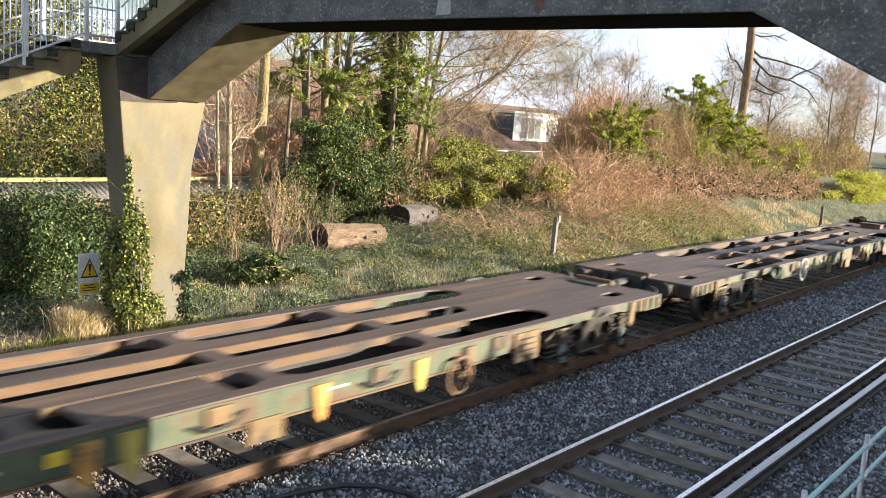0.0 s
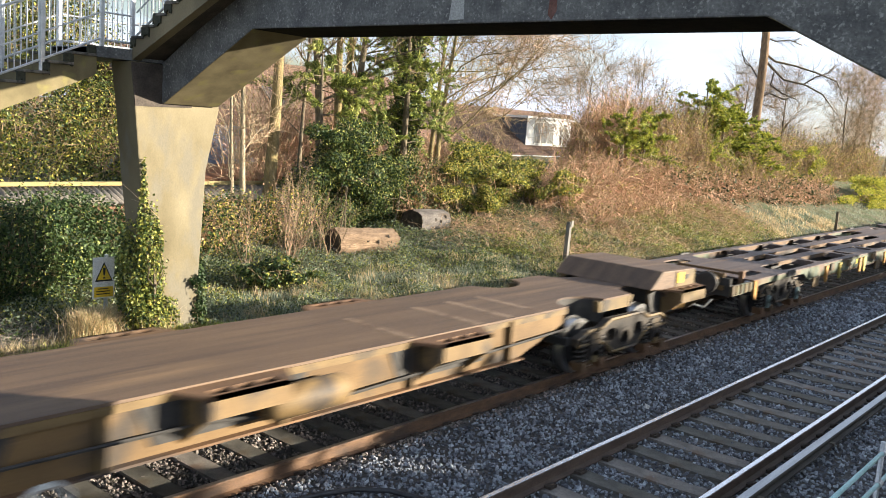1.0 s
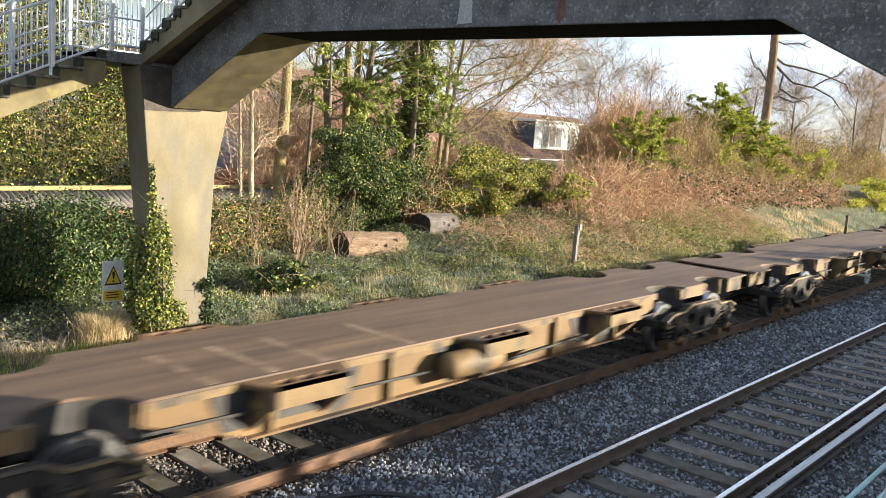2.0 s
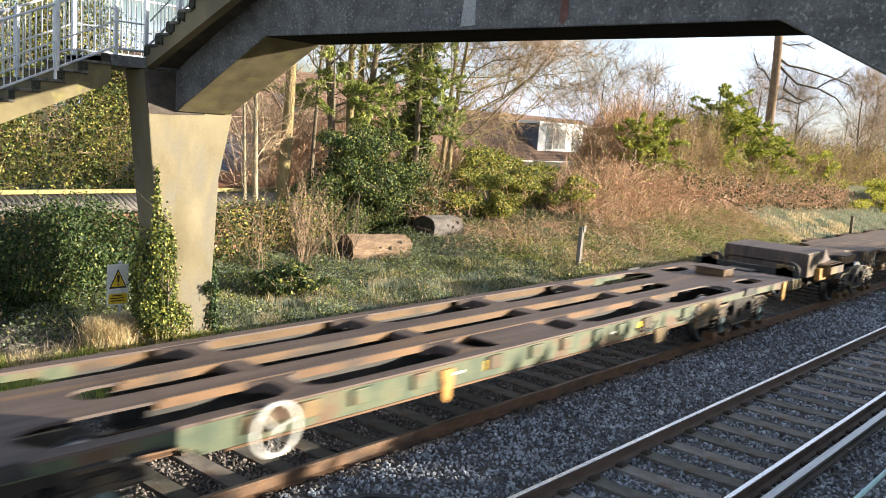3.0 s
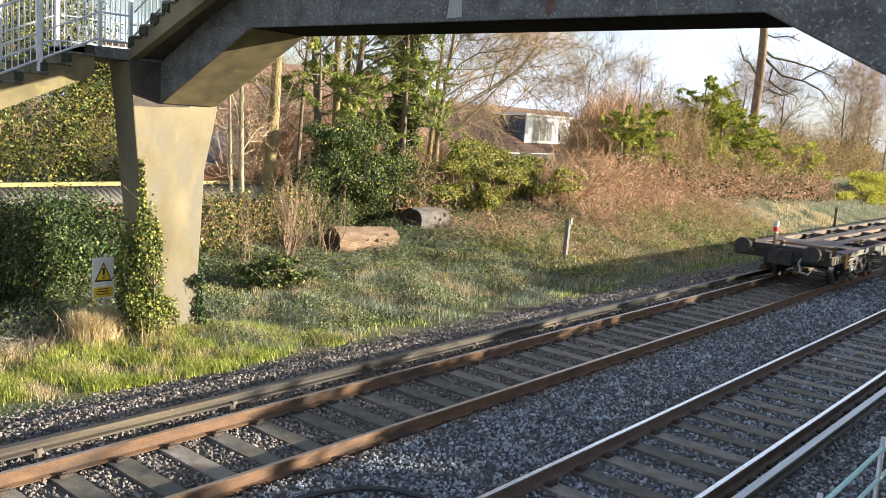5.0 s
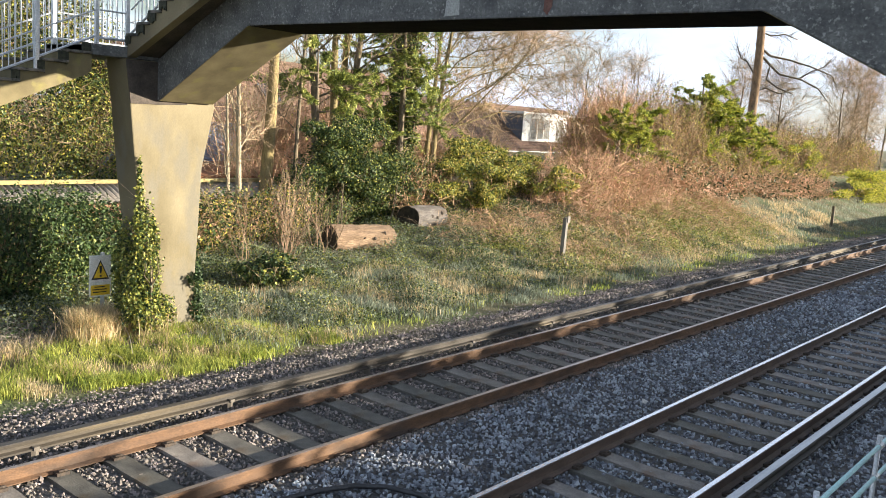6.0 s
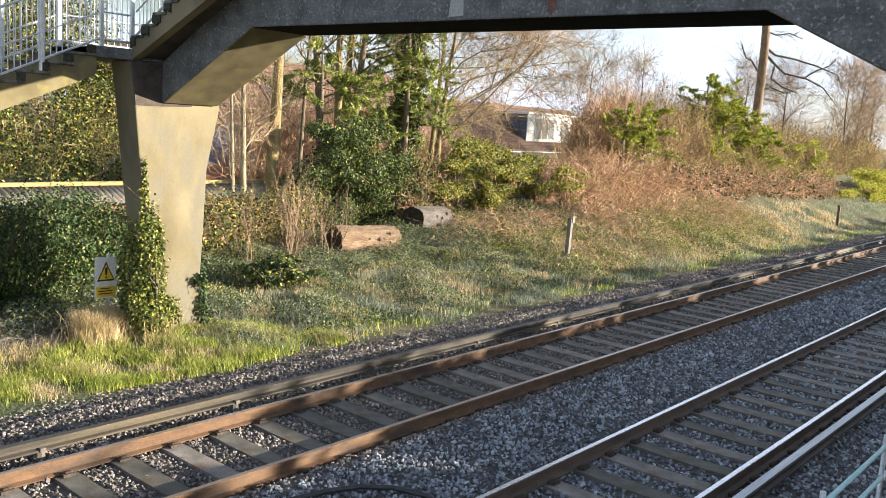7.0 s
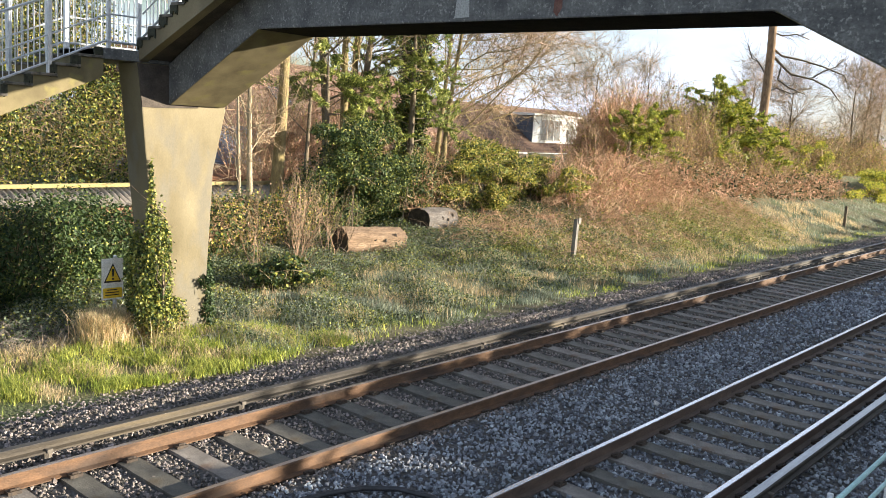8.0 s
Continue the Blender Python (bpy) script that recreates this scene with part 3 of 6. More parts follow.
        for a, b in ((0.25 * h, 1.75), (0.6 * h, 2.1), (-0.1 * h, 1.9)):
            c = Vector((a, -r * 0.93 * math.sin(b), r * 0.84 * abs(math.cos(b))))
            part("knot", Geo().tube([c, c * 1.06 + Vector((a * 0.0, 0, 0))], [0.06, 0.045], 8), M["log_end"], t)

    log(15.65, 17.55, 9.95, 0.3, 0.42, -12, M["log_side"], "stripped pale brown log on the bank", 1)
    log(19.75, 21.25, 11.1, 0.55, 0.45, 2, M["log_grey"], "weathered grey sawn log on the bank", 2)
    # black cables on the ballast
    c = [(4.9, -0.55), (5.3, -0.68), (5.6, -0.78), (5.9, -0.92), (6.15, -1.15), (6.3, -1.5), (6.2, -1.9)]
    g = Geo().tube([(x, y, -0.10 + 0.05 * math.sin(math.pi * i / 6)) for i, (x, y) in enumerate(c)], 0.028, 8)
    tagged(new("cable", g.mesh("cable", M["cable"], True)), "thick black cable looped on the ballast", "cable")
    g = Geo().tube([(2.0, 3.4, -0.2), (3.4, 3.0, -0.16), (4.0, 2.8, -0.13), (4.5, 2.55, -0.12), (5.0, 2.25, -0.12)], 0.035, 8)
    tagged(new("cable", g.mesh("cable", M["cable"], True)), "thick black cable beside the conductor rail", "cable")
    # tubular teal handrail on the near side
    h = thing("handrail", "pale teal tubular steel handrail beside the near track", "handrail")
    for z in (0.87, 0.56):
        part("rail_tube", Geo().tube([(4.5, -5.0, z), (16.0, -5.0, z)], 0.021, 10), M["teal"], h, smooth=True)
    for x in (6.9, 8.78, 10.7, 12.6, 14.5):
        ps = part("post", Geo().tube([(x, -4.99, -0.5), (x, -4.99, 0.97)], 0.024, 10), M["galv"], h, smooth=True)
        for z in (0.87, 0.56):
            part("clamp", Geo().tube([(x - 0.05, -5.0, z), (x + 0.05, -5.0, z)], 0.034, 10), M["galv"], ps)


# ---- buildings beyond the bank ----
def build_buildings():
    # long low shed with a corrugated roof
    s = thing("shed", "low shed with a grey corrugated sheet roof", "shed")
    part("wall", Geo().box(6.0, 17.5, 13.0, 16.5, 0.0, 1.12), M["brick"], s)
    n = 11.9 / 0.15
    xs = np.arange(5.8, 17.7, 0.0375)
    prof = [0.034 * math.sin(2 * math.pi * x / 0.15) for x in xs]
    v = [(x, y, z + w) for y, z in ((12.75, 1.16), (13.75, 1.5)) for x, w in zip(xs, prof)]
    k = len(xs)
    f = [(i, i + 1, k + i + 1, k + i) for i in range(k - 1)]
    roof = part("roof", quick_mesh("roof", v, f, M["corrugated"], True), None, s, "grey corrugated sheets")
    mod = roof.modifiers.new("thick", "SOLIDIFY")
    mod.thickness = 0.012
    part("ridge_board", Geo().box(5.8, 17.7, 13.7, 13.86, 1.5, 1.6), M["ochre_wood"], s, "ochre lichened capping board", bevel=0.01)
    part("back_slope", Geo().prism([(13.86, 1.5), (13.86, 1.55), (16.7, 1.2), (16.7, 1.15)], 5.8, 17.7), M["corrugated"], s)

    # brick house with a big tiled roof
    def tiles(h, x0, x1, eave, ridge, material, course, width, name="roof_tile"):
        (y0, z0), (y1, z1) = eave, ridge
        slope = math.hypot(y1 - y0, z1 - z0)
        ang = math.degrees(math.atan2(z1 - z0, y1 - y0))
        rows = int(slope / course)
        me = Geo().box(0, x1 - x0, 0, course + 0.06, 0, 0.02).mesh(name, material)
        rng = random.Random(int(x0 * 10))
        for r in range(rows):
            t = r / rows
            part("tile_course", me, None, h, at=pose(x0, y0 + (y1 - y0) * t, z0 + (z1 - z0) * t + 0.02, ang - 3.5, 0, 0))

    h = thing("house", "brown brick house with a steep tiled roof behind trees", "house")
    part("wall", Geo().box(19.5, 36.0, 24.6, 33.0, -0.5, 2.3), M["brick"], h)
    part("roof", Geo().prism([(24.0, 2.1), (28.8, 6.0), (33.6, 2.1), (33.3, 2.0), (28.8, 5.75), (24.3, 2.0)], 19.0, 36.5), M["roof_tile"], h, "brown clay tile roof")
    tiles(h, 19.0, 36.5, (24.0, 2.12), (28.8, 6.02), M["roof_tile"], 0.32, 0.3)
    for x, z in ((26.6, 4.3),):
        y = 24.0 + (z - 2.12) * 1.23
        w = part("roof_window", Geo().box(-0.42, 0.42, -0.55, 0.55, 0.0, 0.12), M["lead"], h, "dark framed roof window", at=pose(x, y, z + 0.05, 39.1, 0, 0))
        part("pane", Geo().box(-0.34, 0.34, -0.46, 0.46, 0.121, 0.126), M["glass"], w)
    for x in (22.0, 26.0, 30.0, 34.0):
        w = part("window", Geo().box(x - 0.75, x + 0.75, 24.52, 24.62, 0.5, 1.75), M["white_paint"], h)
        for k in (-0.36, 0.36):
            part("pane", Geo().box(x + k - 0.3, x + k + 0.3, 24.5, 24.515, 0.58, 1.67), M["glass"], w)
    # outbuilding with a slate roof and a red tiled verge
    o = thing("outbuilding", "small outbuilding with a blue-grey slate roof", "outbuilding")
    part("wall", Geo().box(16.6, 22.5, 19.2, 22.8, -0.2, 1.3), M["brick"], o)
    part("roof", Geo().prism([(18.9, 1.25), (21.0, 2.9), (23.1, 1.25), (22.9, 1.2), (21.0, 2.75), (19.1, 1.2)], 16.3, 22.8), M["slate"], o)
    tiles(o, 16.3, 22.8, (18.9, 1.28), (21.0, 2.93), M["slate"], 0.22, 0.3, "slate_course")
    part("tiled_lean_to", Geo().prism([(17.6, 1.22), (18.9, 1.62), (18.9, 1.7), (17.6, 1.3)], 16.0, 21.0), M["red_tile"], o, "red tiled lean-to roof")
    part("lean_to_wall", Geo().box(16.2, 20.8, 17.8, 19.0, -0.2, 1.25), M["brick"], o)
    # house with a white flat-roofed dormer
    d = thing("house", "house with a white flat-roofed dormer window", "house")
    part("wall", Geo().box(37.5, 60.0, 27.6, 36.0, -0.5, 1.9), M["brick"], d)
    part("roof", Geo().prism([(27.0, 1.85), (31.5, 5.0), (36.5, 1.85), (36.3, 1.7), (31.5, 4.7), (27.2, 1.7)], 37.0, 60.5), M["roof_tile"], d, "brown clay tile roof")
    tiles(d, 37.0, 60.5, (27.0, 1.87), (31.5, 5.02), M["roof_tile"], 0.36, 0.3)
    part("gutter", Geo().tube([(37.0, 26.93, 1.88), (60.5, 26.93, 1.88)], 0.08, 8), M["white_paint"], d, "white gutter")
    dm = part("dormer", Geo().box(49.6, 55.2, 28.0, 31.5, 2.3, 4.45), M["render_white"], d, "white boarded dormer", bevel=0.02)
    part("dormer_cheek", Geo().box(49.54, 49.598, 28.02, 31.5, 2.3, 4.44), M["lead"], dm, "dark slate-hung cheek")
    part("dormer_roof", Geo().box(49.3, 55.5, 27.75, 31.6, 4.45, 4.6), M["white_paint"], dm, bevel=0.01)
    for a, b in ((50.5, 52.9), (53.8, 54.6)):
        part("window_frame", Geo().box(a, b, 27.95, 27.998, 2.7, 4.25), M["white_paint"], dm)
        for k in range(3 if b - a > 1 else 1):
            w = (b - a) / (3 if b - a > 1 else 1)
            part("pane", Geo().box(a + w * k + 0.06, a + w * (k + 1) - 0.06, 27.93, 27.948, 2.78, 4.17), M["curtain"], dm)


# ---- plants ----
def leaf_mat(name, c1, c2, island=0.75, rough=0.5, tl=0.22):
    return surf(name, c1, c2, 1.5, rough, bump=0.0, fine=9, island=island, through_light=tl, spec=0.3)


# one ivy leaf in two colours: shaded dark, and pale with sunlight
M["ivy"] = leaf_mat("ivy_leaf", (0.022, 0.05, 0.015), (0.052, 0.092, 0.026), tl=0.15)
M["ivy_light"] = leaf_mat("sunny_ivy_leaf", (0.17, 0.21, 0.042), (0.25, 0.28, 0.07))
M["yellow_leaf"] = leaf_mat("yellow_green_leaf", (0.3, 0.31, 0.045), (0.43, 0.42, 0.08), tl=0.28)
M["conifer"] = leaf_mat("conifer_spray", (0.15, 0.21, 0.045), (0.28, 0.335, 0.085), tl=0.3)
M["cypress"] = leaf_mat("green_cypress", (0.21, 0.27, 0.04), (0.32, 0.36, 0.06), tl=0.35)
M["lime_leaf"] = leaf_mat("lime_green_leaf", (0.33, 0.37, 0.04), (0.45, 0.47, 0.07), tl=0.35)
M["dead_leaf"] = leaf_mat("dead_leaf", (0.34, 0.235, 0.12), (0.48, 0.34, 0.185))
# bluish bank shade put into the leaf colour
M["shaded_leaf"] = leaf_mat("shade_tinted_leaf", (0.11, 0.15, 0.095), (0.19, 0.23, 0.155))
M["grass"] = leaf_mat("green_grass", (0.28, 0.37, 0.07), (0.42, 0.48, 0.125), tl=0.45)
M["straw"] = leaf_mat("straw_grass", (0.5, 0.42, 0.22), (0.62, 0.54, 0.31), tl=0.4)
# grass greyed to carry the bank's bluish shade
M["shaded_grass"] = leaf_mat("shade_tinted_grass", (0.2, 0.245, 0.18), (0.29, 0.33, 0.245), tl=0.35)
M["bramble"] = surf("bramble_cane", (0.4, 0.26, 0.15), (0.57, 0.395, 0.24), 3, 0.85, bump=0, island=0.45)
M["bramble_dark"] = surf("brown_shoot", (0.16, 0.105, 0.06), (0.27, 0.18, 0.10), 3, 0.85, bump=0, island=0.4)
# brown stems brightened with sunlight in their colour
M["brown_stem"] = surf("sunlit_brown_stem", (0.2, 0.14, 0.085), (0.34, 0.245, 0.15), 3, 0.85, bump=0, island=0.45)
M["twig"] = surf("bare_twig", (0.27, 0.195, 0.11), (0.42, 0.315, 0.185), 3, 0.85, bump=0, island=0.45)
M["twig_grey"] = surf("grey_twig", (0.16, 0.14, 0.12), (0.24, 0.21, 0.18), 3, 0.85, bump=0, island=0.3)


def in_blobs(rng, blobs, n, shell=0.55):
    """n points in ellipsoids (x, y, z, rx, ry, rz), thicker towards their skins, and outward directions."""
    b = np.array(blobs, float)
    w = np.prod(b[:, 3:], axis=1) ** 0.67
    k = rng.choice(len(b), n, p=w / w.sum())
    d = rng.normal(size=(n, 3))
    d /= np.linalg.norm(d, axis=1)[:, None]
    r = (shell + (1 - shell) * rng.random(n)) * (1 + 0.22 * np.sin(5 * d[:, 0] + 3 * k) * np.cos(4 * d[:, 2] + 2 * d[:, 1] + k) + 0.12 * np.sin(13 * d[:, 0] + 7 * k) * np.sin(11 * d[:, 2] + 9 * d[:, 1]))
    r = r * np.where(rng.random(n) < 0.16, 1 + 0.32 * rng.random(n), 1.0)
    return b[k, :3] + d * r[:, None] * b[k, 3:], d


def leaf_quads(rng, p, d, size, slim=0.55, hang=0.3, loose=0.8):
    """A folded diamond leaf at each point."""
    n = len(p)
    nor = d + loose * rng.normal(size=(n, 3)) + np.array((0, 0, 0.35))
    nor /= np.linalg.norm(nor, axis=1)[:, None]
    a = rng.normal(size=(n, 3)) + np.array((0, 0, -hang * 2))
    a -= nor * np.sum(a * nor, 1)[:, None]
    a /= np.linalg.norm(a, axis=1)[:, None]
    c = np.cross(nor, a)
    s = (size * rng.uniform(0.6, 1.35, n))[:, None]
    v = np.stack([p - a * s * 0.5, p + c * s * slim * 0.5 + nor * s * 0.1, p + a * s * 0.5, p - c * s * slim * 0.5 + nor * s * 0.1], 1)
    return v.reshape(-1, 3), np.arange(4 * n).reshape(-1, 4)


def arcs(rng, start, way, length, droop, radius, seg=2, wob=0.06):
    """Thin three-sided canes that bend under their weight."""
    n = len(start)
    t = np.linspace(0, 1, seg + 1)
    way = way / np.linalg.norm(way, axis=1)[:, None]
    p = start[:, None] + way[:, None] * (length[:, None] * t)[..., None]
    p[..., 2] -= (droop * length)[:, None] * t ** 2
    p += np.cumsum(rng.normal(size=p.shape) * wob, axis=1) * (length[:, None, None] / (seg + 1)) * (t > 0)[None, :, None]
    a = np.cross(way, rng.normal(size=(n, 3)))
    a /= np.linalg.norm(a, axis=1)[:, None]
    b = np.cross(way, a)
    r = radius[:, None] * (1 - 0.75 * t)
    ring = np.stack([p + (a * math.cos(g) + b * math.sin(g))[:, None] * r[..., None] for g in (0, 2.094, 4.189)], 2)
    v = ring.reshape(-1, 3)
    base = (np.arange(n)[:, None, None, None] * (seg + 1) + np.arange(seg)[None, :, None, None]) * 3
    j = np.arange(3)[None, None, :, None]
    f = np.concatenate([base + j, base + (j + 1) % 3, base + 3 + (j + 1) % 3, base + 3 + j], 3).reshape(-1, 4)
    return v, f


def join(*meshes):
    vs, fs, k = [], [], 0
    for v, f in meshes:
        vs.append(v)
        fs.append(f + k)
        k += len(v)
    return np.concatenate(vs), np.concatenate(fs)


def ragged(cx, cy, cz, rx, ry, rz, n, seed, small=0.36):
    """Many small ellipsoids spread unevenly through a large one."""
    rng = random.Random(seed)
    out = []
    while len(out) < n:
        a, b, c = (rng.uniform(-1, 1) for _ in range(3))
        if a * a + b * b + c * c < 1:
            k = small * rng.uniform(0.55, 1.3)
            out.append((cx + a * rx, cy + b * ry, cz + c * rz, rx * k, max(ry * k, 0.25), rz * k * rng.uniform(0.6, 1.1)))
    return out


def shrub(name, label, category, blobs, layers, canes=0, cane_mat="twig", cane_len=(0.5, 1.2), cane_r=0.006, seed=1, upright=0.5, stems=5, group=""):
    """A bush: stems, canes and one or more layers of leaves (material, count, size, slim)."""
    rng = np.random.default_rng(seed)
    b = np.array(blobs, float)
    c = b[:, :3].mean(0)
    base = Vector((c[0], c[1], float(ground_z(c[0], c[1]))))
    t = thing(name, label, category, group=group)
    t.location = base
    off = np.array(base)
    g = Geo()
    for i in range(stems):
        q = b[i % len(b)]
        foot = Vector((q[0] + rng.uniform(-0.4, 0.4) * q[3], q[1] + rng.uniform(-0.4, 0.4) * q[4], 0))
        foot.z = float(ground_z(foot.x, foot.y)) - 0.1
        top = Vector((q[0] + rng.uniform(-0.5, 0.5) * q[3], q[1] + rng.uniform(-0.5, 0.5) * q[4], q[2] + 0.5 * q[5]))
        mid = foot.lerp(top, 0.5) + Vector(rng.normal(size=3) * 0.1)
        g.tube([foot - base, mid - base, top - base], [0.028, 0.018, 0.006], 6)
        for _ in range(3):
            tip = mid + Vector(rng.normal(size=3) * 0.35) * min(q[3], 1.2) + Vector((0, 0, 0.5 * q[5]))
            g.tube([mid - base, mid.lerp(tip, 0.5) + Vector(rng.normal(size=3) * 0.05) - base, tip - base], [0.014, 0.009, 0.004], 5)
    tagged(part("stem", g, M["bark"], t), kind="stuff")
    if canes:
        p, d = in_blobs(rng, blobs, canes, 0.2)
        way = d * 0.8 + rng.normal(size=(canes, 3)) * 0.6 + np.array((0, 0, upright))
        ln = rng.uniform(*cane_len, canes)
        v, f = arcs(rng, p - off - way / np.linalg.norm(way, axis=1)[:, None] * ln[:, None] * 0.5, way, ln, rng.uniform(0.0, 0.7, canes) * (1 - min(upright, 1) * 0.6), np.full(canes, cane_r) * rng.uniform(0.6, 1.5, canes))
        tagged(part("twigwork", quick_mesh("twigwork", v, f, M[cane_mat]), None, t), kind="stuff")
    for mat, n, size, slim in layers:
        p, d = in_blobs(rng, blobs, n)
        p[:, 2] = np.maximum(p[:, 2], ground_z(p[:, 0], p[:, 1]) + 0.02)
        v, f = leaf_quads(rng, p - off, d, size, slim)
        part("foliage", quick_mesh("foliage", v, f, M[mat]), None, t)
    return t


def tree(name, label, x, y, height, r, lean=(0, 0), limbs=9, first=0.35, reach=0.45, twigs=500, mat="bark", twig_mat="twig", seed=1, up=0.6, leaves=None, side=None, top_taper=0.25, twig_len=(0.5, 1.3), last=1.0):
    """A tapered trunk, limbs that fork twice, twigs, and leaves on the limbs where it has them."""
    rng = np.random.default_rng(seed)
    z = float(ground_z(x, y))
    t = thing(name, label, "tree")
    t.location = (x, y, z)
    g = Geo()
    pts = [Vector((lean[0] * s * height + 0.04 * height * math.sin(2.2 * s + seed) * s, lean[1] * s * height + 0.03 * height * math.sin(3 * s + 2 * seed) * s, -0.2 + s * (height + 0.2))) for s in np.linspace(0, 1, 9)]
    g.tube(pts, [r * (1.25 if i == 0 else 1 - (1 - top_taper) * i / 8) for i in range(9)], 10)
    part("trunk", g, M[mat], t, smooth=True)
    lg, ends = Geo(), []

    def grow(p, d, ln, rad, depth):
        q = [p]
        for i in range(4):
            d = (d + Vector(rng.normal(size=3) * 0.16) + Vector((0, 0, 0.05))).normalized()
            q.append(q[-1] + d * ln / 4)
        lg.tube(q, [rad * (1 - 0.16 * i) for i in range(5)], 6 if depth == 0 else 4, caps=False)
        for i in range(1, 5):
            ends.append((q[i], d, ln))
        if depth < 2:
            for i in range(3 if depth else 4):
                k = rng.integers(1, 5)
                nd = (d + Vector(rng.normal(size=3) * 0.55)).normalized()
                grow(q[k], nd, ln * rng.uniform(0.45, 0.65), rad * 0.5, depth + 1)

    for i in range(limbs):
        s = first + (last - first) * (i + rng.random()) / limbs
        k = min(int(s * 8), 7)
        p = pts[k].lerp(pts[k + 1], s * 8 - k)
        a = rng.uniform(0, 6.2832)
        d = Vector((math.cos(a), math.sin(a), up + rng.uniform(-0.2, 0.2)))
        if side is not None and rng.random() < 0.8:
            d = Vector(side) + Vector(rng.normal(size=3) * 0.25)
        grow(p, d.normalized(), height * reach * (1.15 - 0.55 * s) * rng.uniform(0.75, 1.15), r * 0.27 * (1.1 - 0.6 * s), 0)
    tagged(part("branchwork", lg, M[mat], t, smooth=True), kind="stuff")
    if twigs:
        k = rng.integers(0, len(ends), twigs)
        p = np.array([ends[i][0] for i in k])
        d = np.array([ends[i][1] for i in k]) + rng.normal(size=(twigs, 3)) * 0.6
        v, f = arcs(rng, p, d, rng.uniform(*twig_len, twigs), rng.uniform(-0.15, 0.25, twigs), np.full(twigs, 0.007) * max(1, height / 9), seg=2, wob=0.12)
        part("crown", quick_mesh("crown", v, f, M[twig_mat]), None, t, "bare twigs")
    for lm, n, size, slim, spread in leaves or ():
        k = rng.integers(0, len(ends), n)
        p = np.array([ends[i][0] for i in k]) + rng.normal(size=(n, 3)) * spread
        d = rng.normal(size=(n, 3))
        v, f = leaf_quads(rng, p, d, size, slim, hang=0.6)
        part("foliage", quick_mesh("foliage", v, f, M[lm]), None, t)
    return t


def conifer(label, x, y, height, width, mat, n, seed, first=0.15, boughs=60, droop=0.25, size=0.12, lift=0.35):
    """A straight trunk with irregular feathery boughs, each set with narrow sprays along side shoots."""
    rng = np.random.default_rng(seed)
    t = thing("conifer_tree", label, "conifer tree")
    t.location = (x, y, float(ground_z(x, y)))
    part("trunk", Geo().tube([(0, 0, -0.2), (0.03, 0, height * 0.5), (0, 0.04, height)], [0.14, 0.09, 0.02], 9), M["bark"], t, smooth=True)
    s = first + (1 - first) * rng.random(boughs)
    a = rng.uniform(0, 6.2832, boughs)
    start = np.column_stack([np.zeros(boughs), np.zeros(boughs), s * height])
    way = np.column_stack([np.cos(a), np.sin(a), lift + rng.normal(size=boughs) * 0.3])
    way /= np.linalg.norm(way, axis=1)[:, None]
    ln = width * (1.08 - s) ** 0.6 * rng.uniform(0.35, 1.15, boughs)
    dr = droop * rng.uniform(0.2, 1.6, boughs)
    v, f = arcs(rng, start, way, ln, dr, np.full(boughs, 0.018), seg=5, wob=0.05)
    # side shoots leave the boughs at all angles
    m = boughs * 7
    k = rng.integers(0, boughs, m)
    u = 0.25 + 0.75 * rng.random(m)
    p0 = start[k] + way[k] * (ln[k] * u)[:, None]
    p0[:, 2] -= dr[k] * ln[k] * u ** 2
    d = way[k] * 0.9 + rng.normal(size=(m, 3)) * 0.55 + np.array((0, 0, 0.1))
    d /= np.linalg.norm(d, axis=1)[:, None]
    l2 = ln[k] * rng.uniform(0.18, 0.42, m)
    v2, f2 = arcs(rng, p0, d, l2, np.full(m, 0.25), np.full(m, 0.007), seg=2, wob=0.05)
    tagged(part("branchwork", quick_mesh("branchwork", *join((v, f), (v2, f2)), M["bark"]), None, t), kind="stuff")
    j = rng.integers(0, m, n)
    w = rng.random(n)
    p = p0[j] + d[j] * (l2[j] * w)[:, None] + rng.normal(size=(n, 3)) * 0.035
    p[:, 2] -= 0.25 * l2[j] * w ** 2
    a = d[j] + rng.normal(size=(n, 3)) * 0.45 + np.array((0, 0, -0.1))
    a /= np.linalg.norm(a, axis=1)[:, None]
    c = np.cross(a, rng.normal(size=(n, 3)))
    c /= np.linalg.norm(c, axis=1)[:, None]
    z = (size * rng.uniform(0.5, 1.4, n))[:, None]
    v = np.stack([p - a * z, p + c * z * 0.2, p + a * z, p - c * z * 0.2], 1).reshape(-1, 3)
    part("foliage", quick_mesh("foliage", v, np.arange(4 * n).reshape(-1, 4), M[mat]), None, t)
    return t


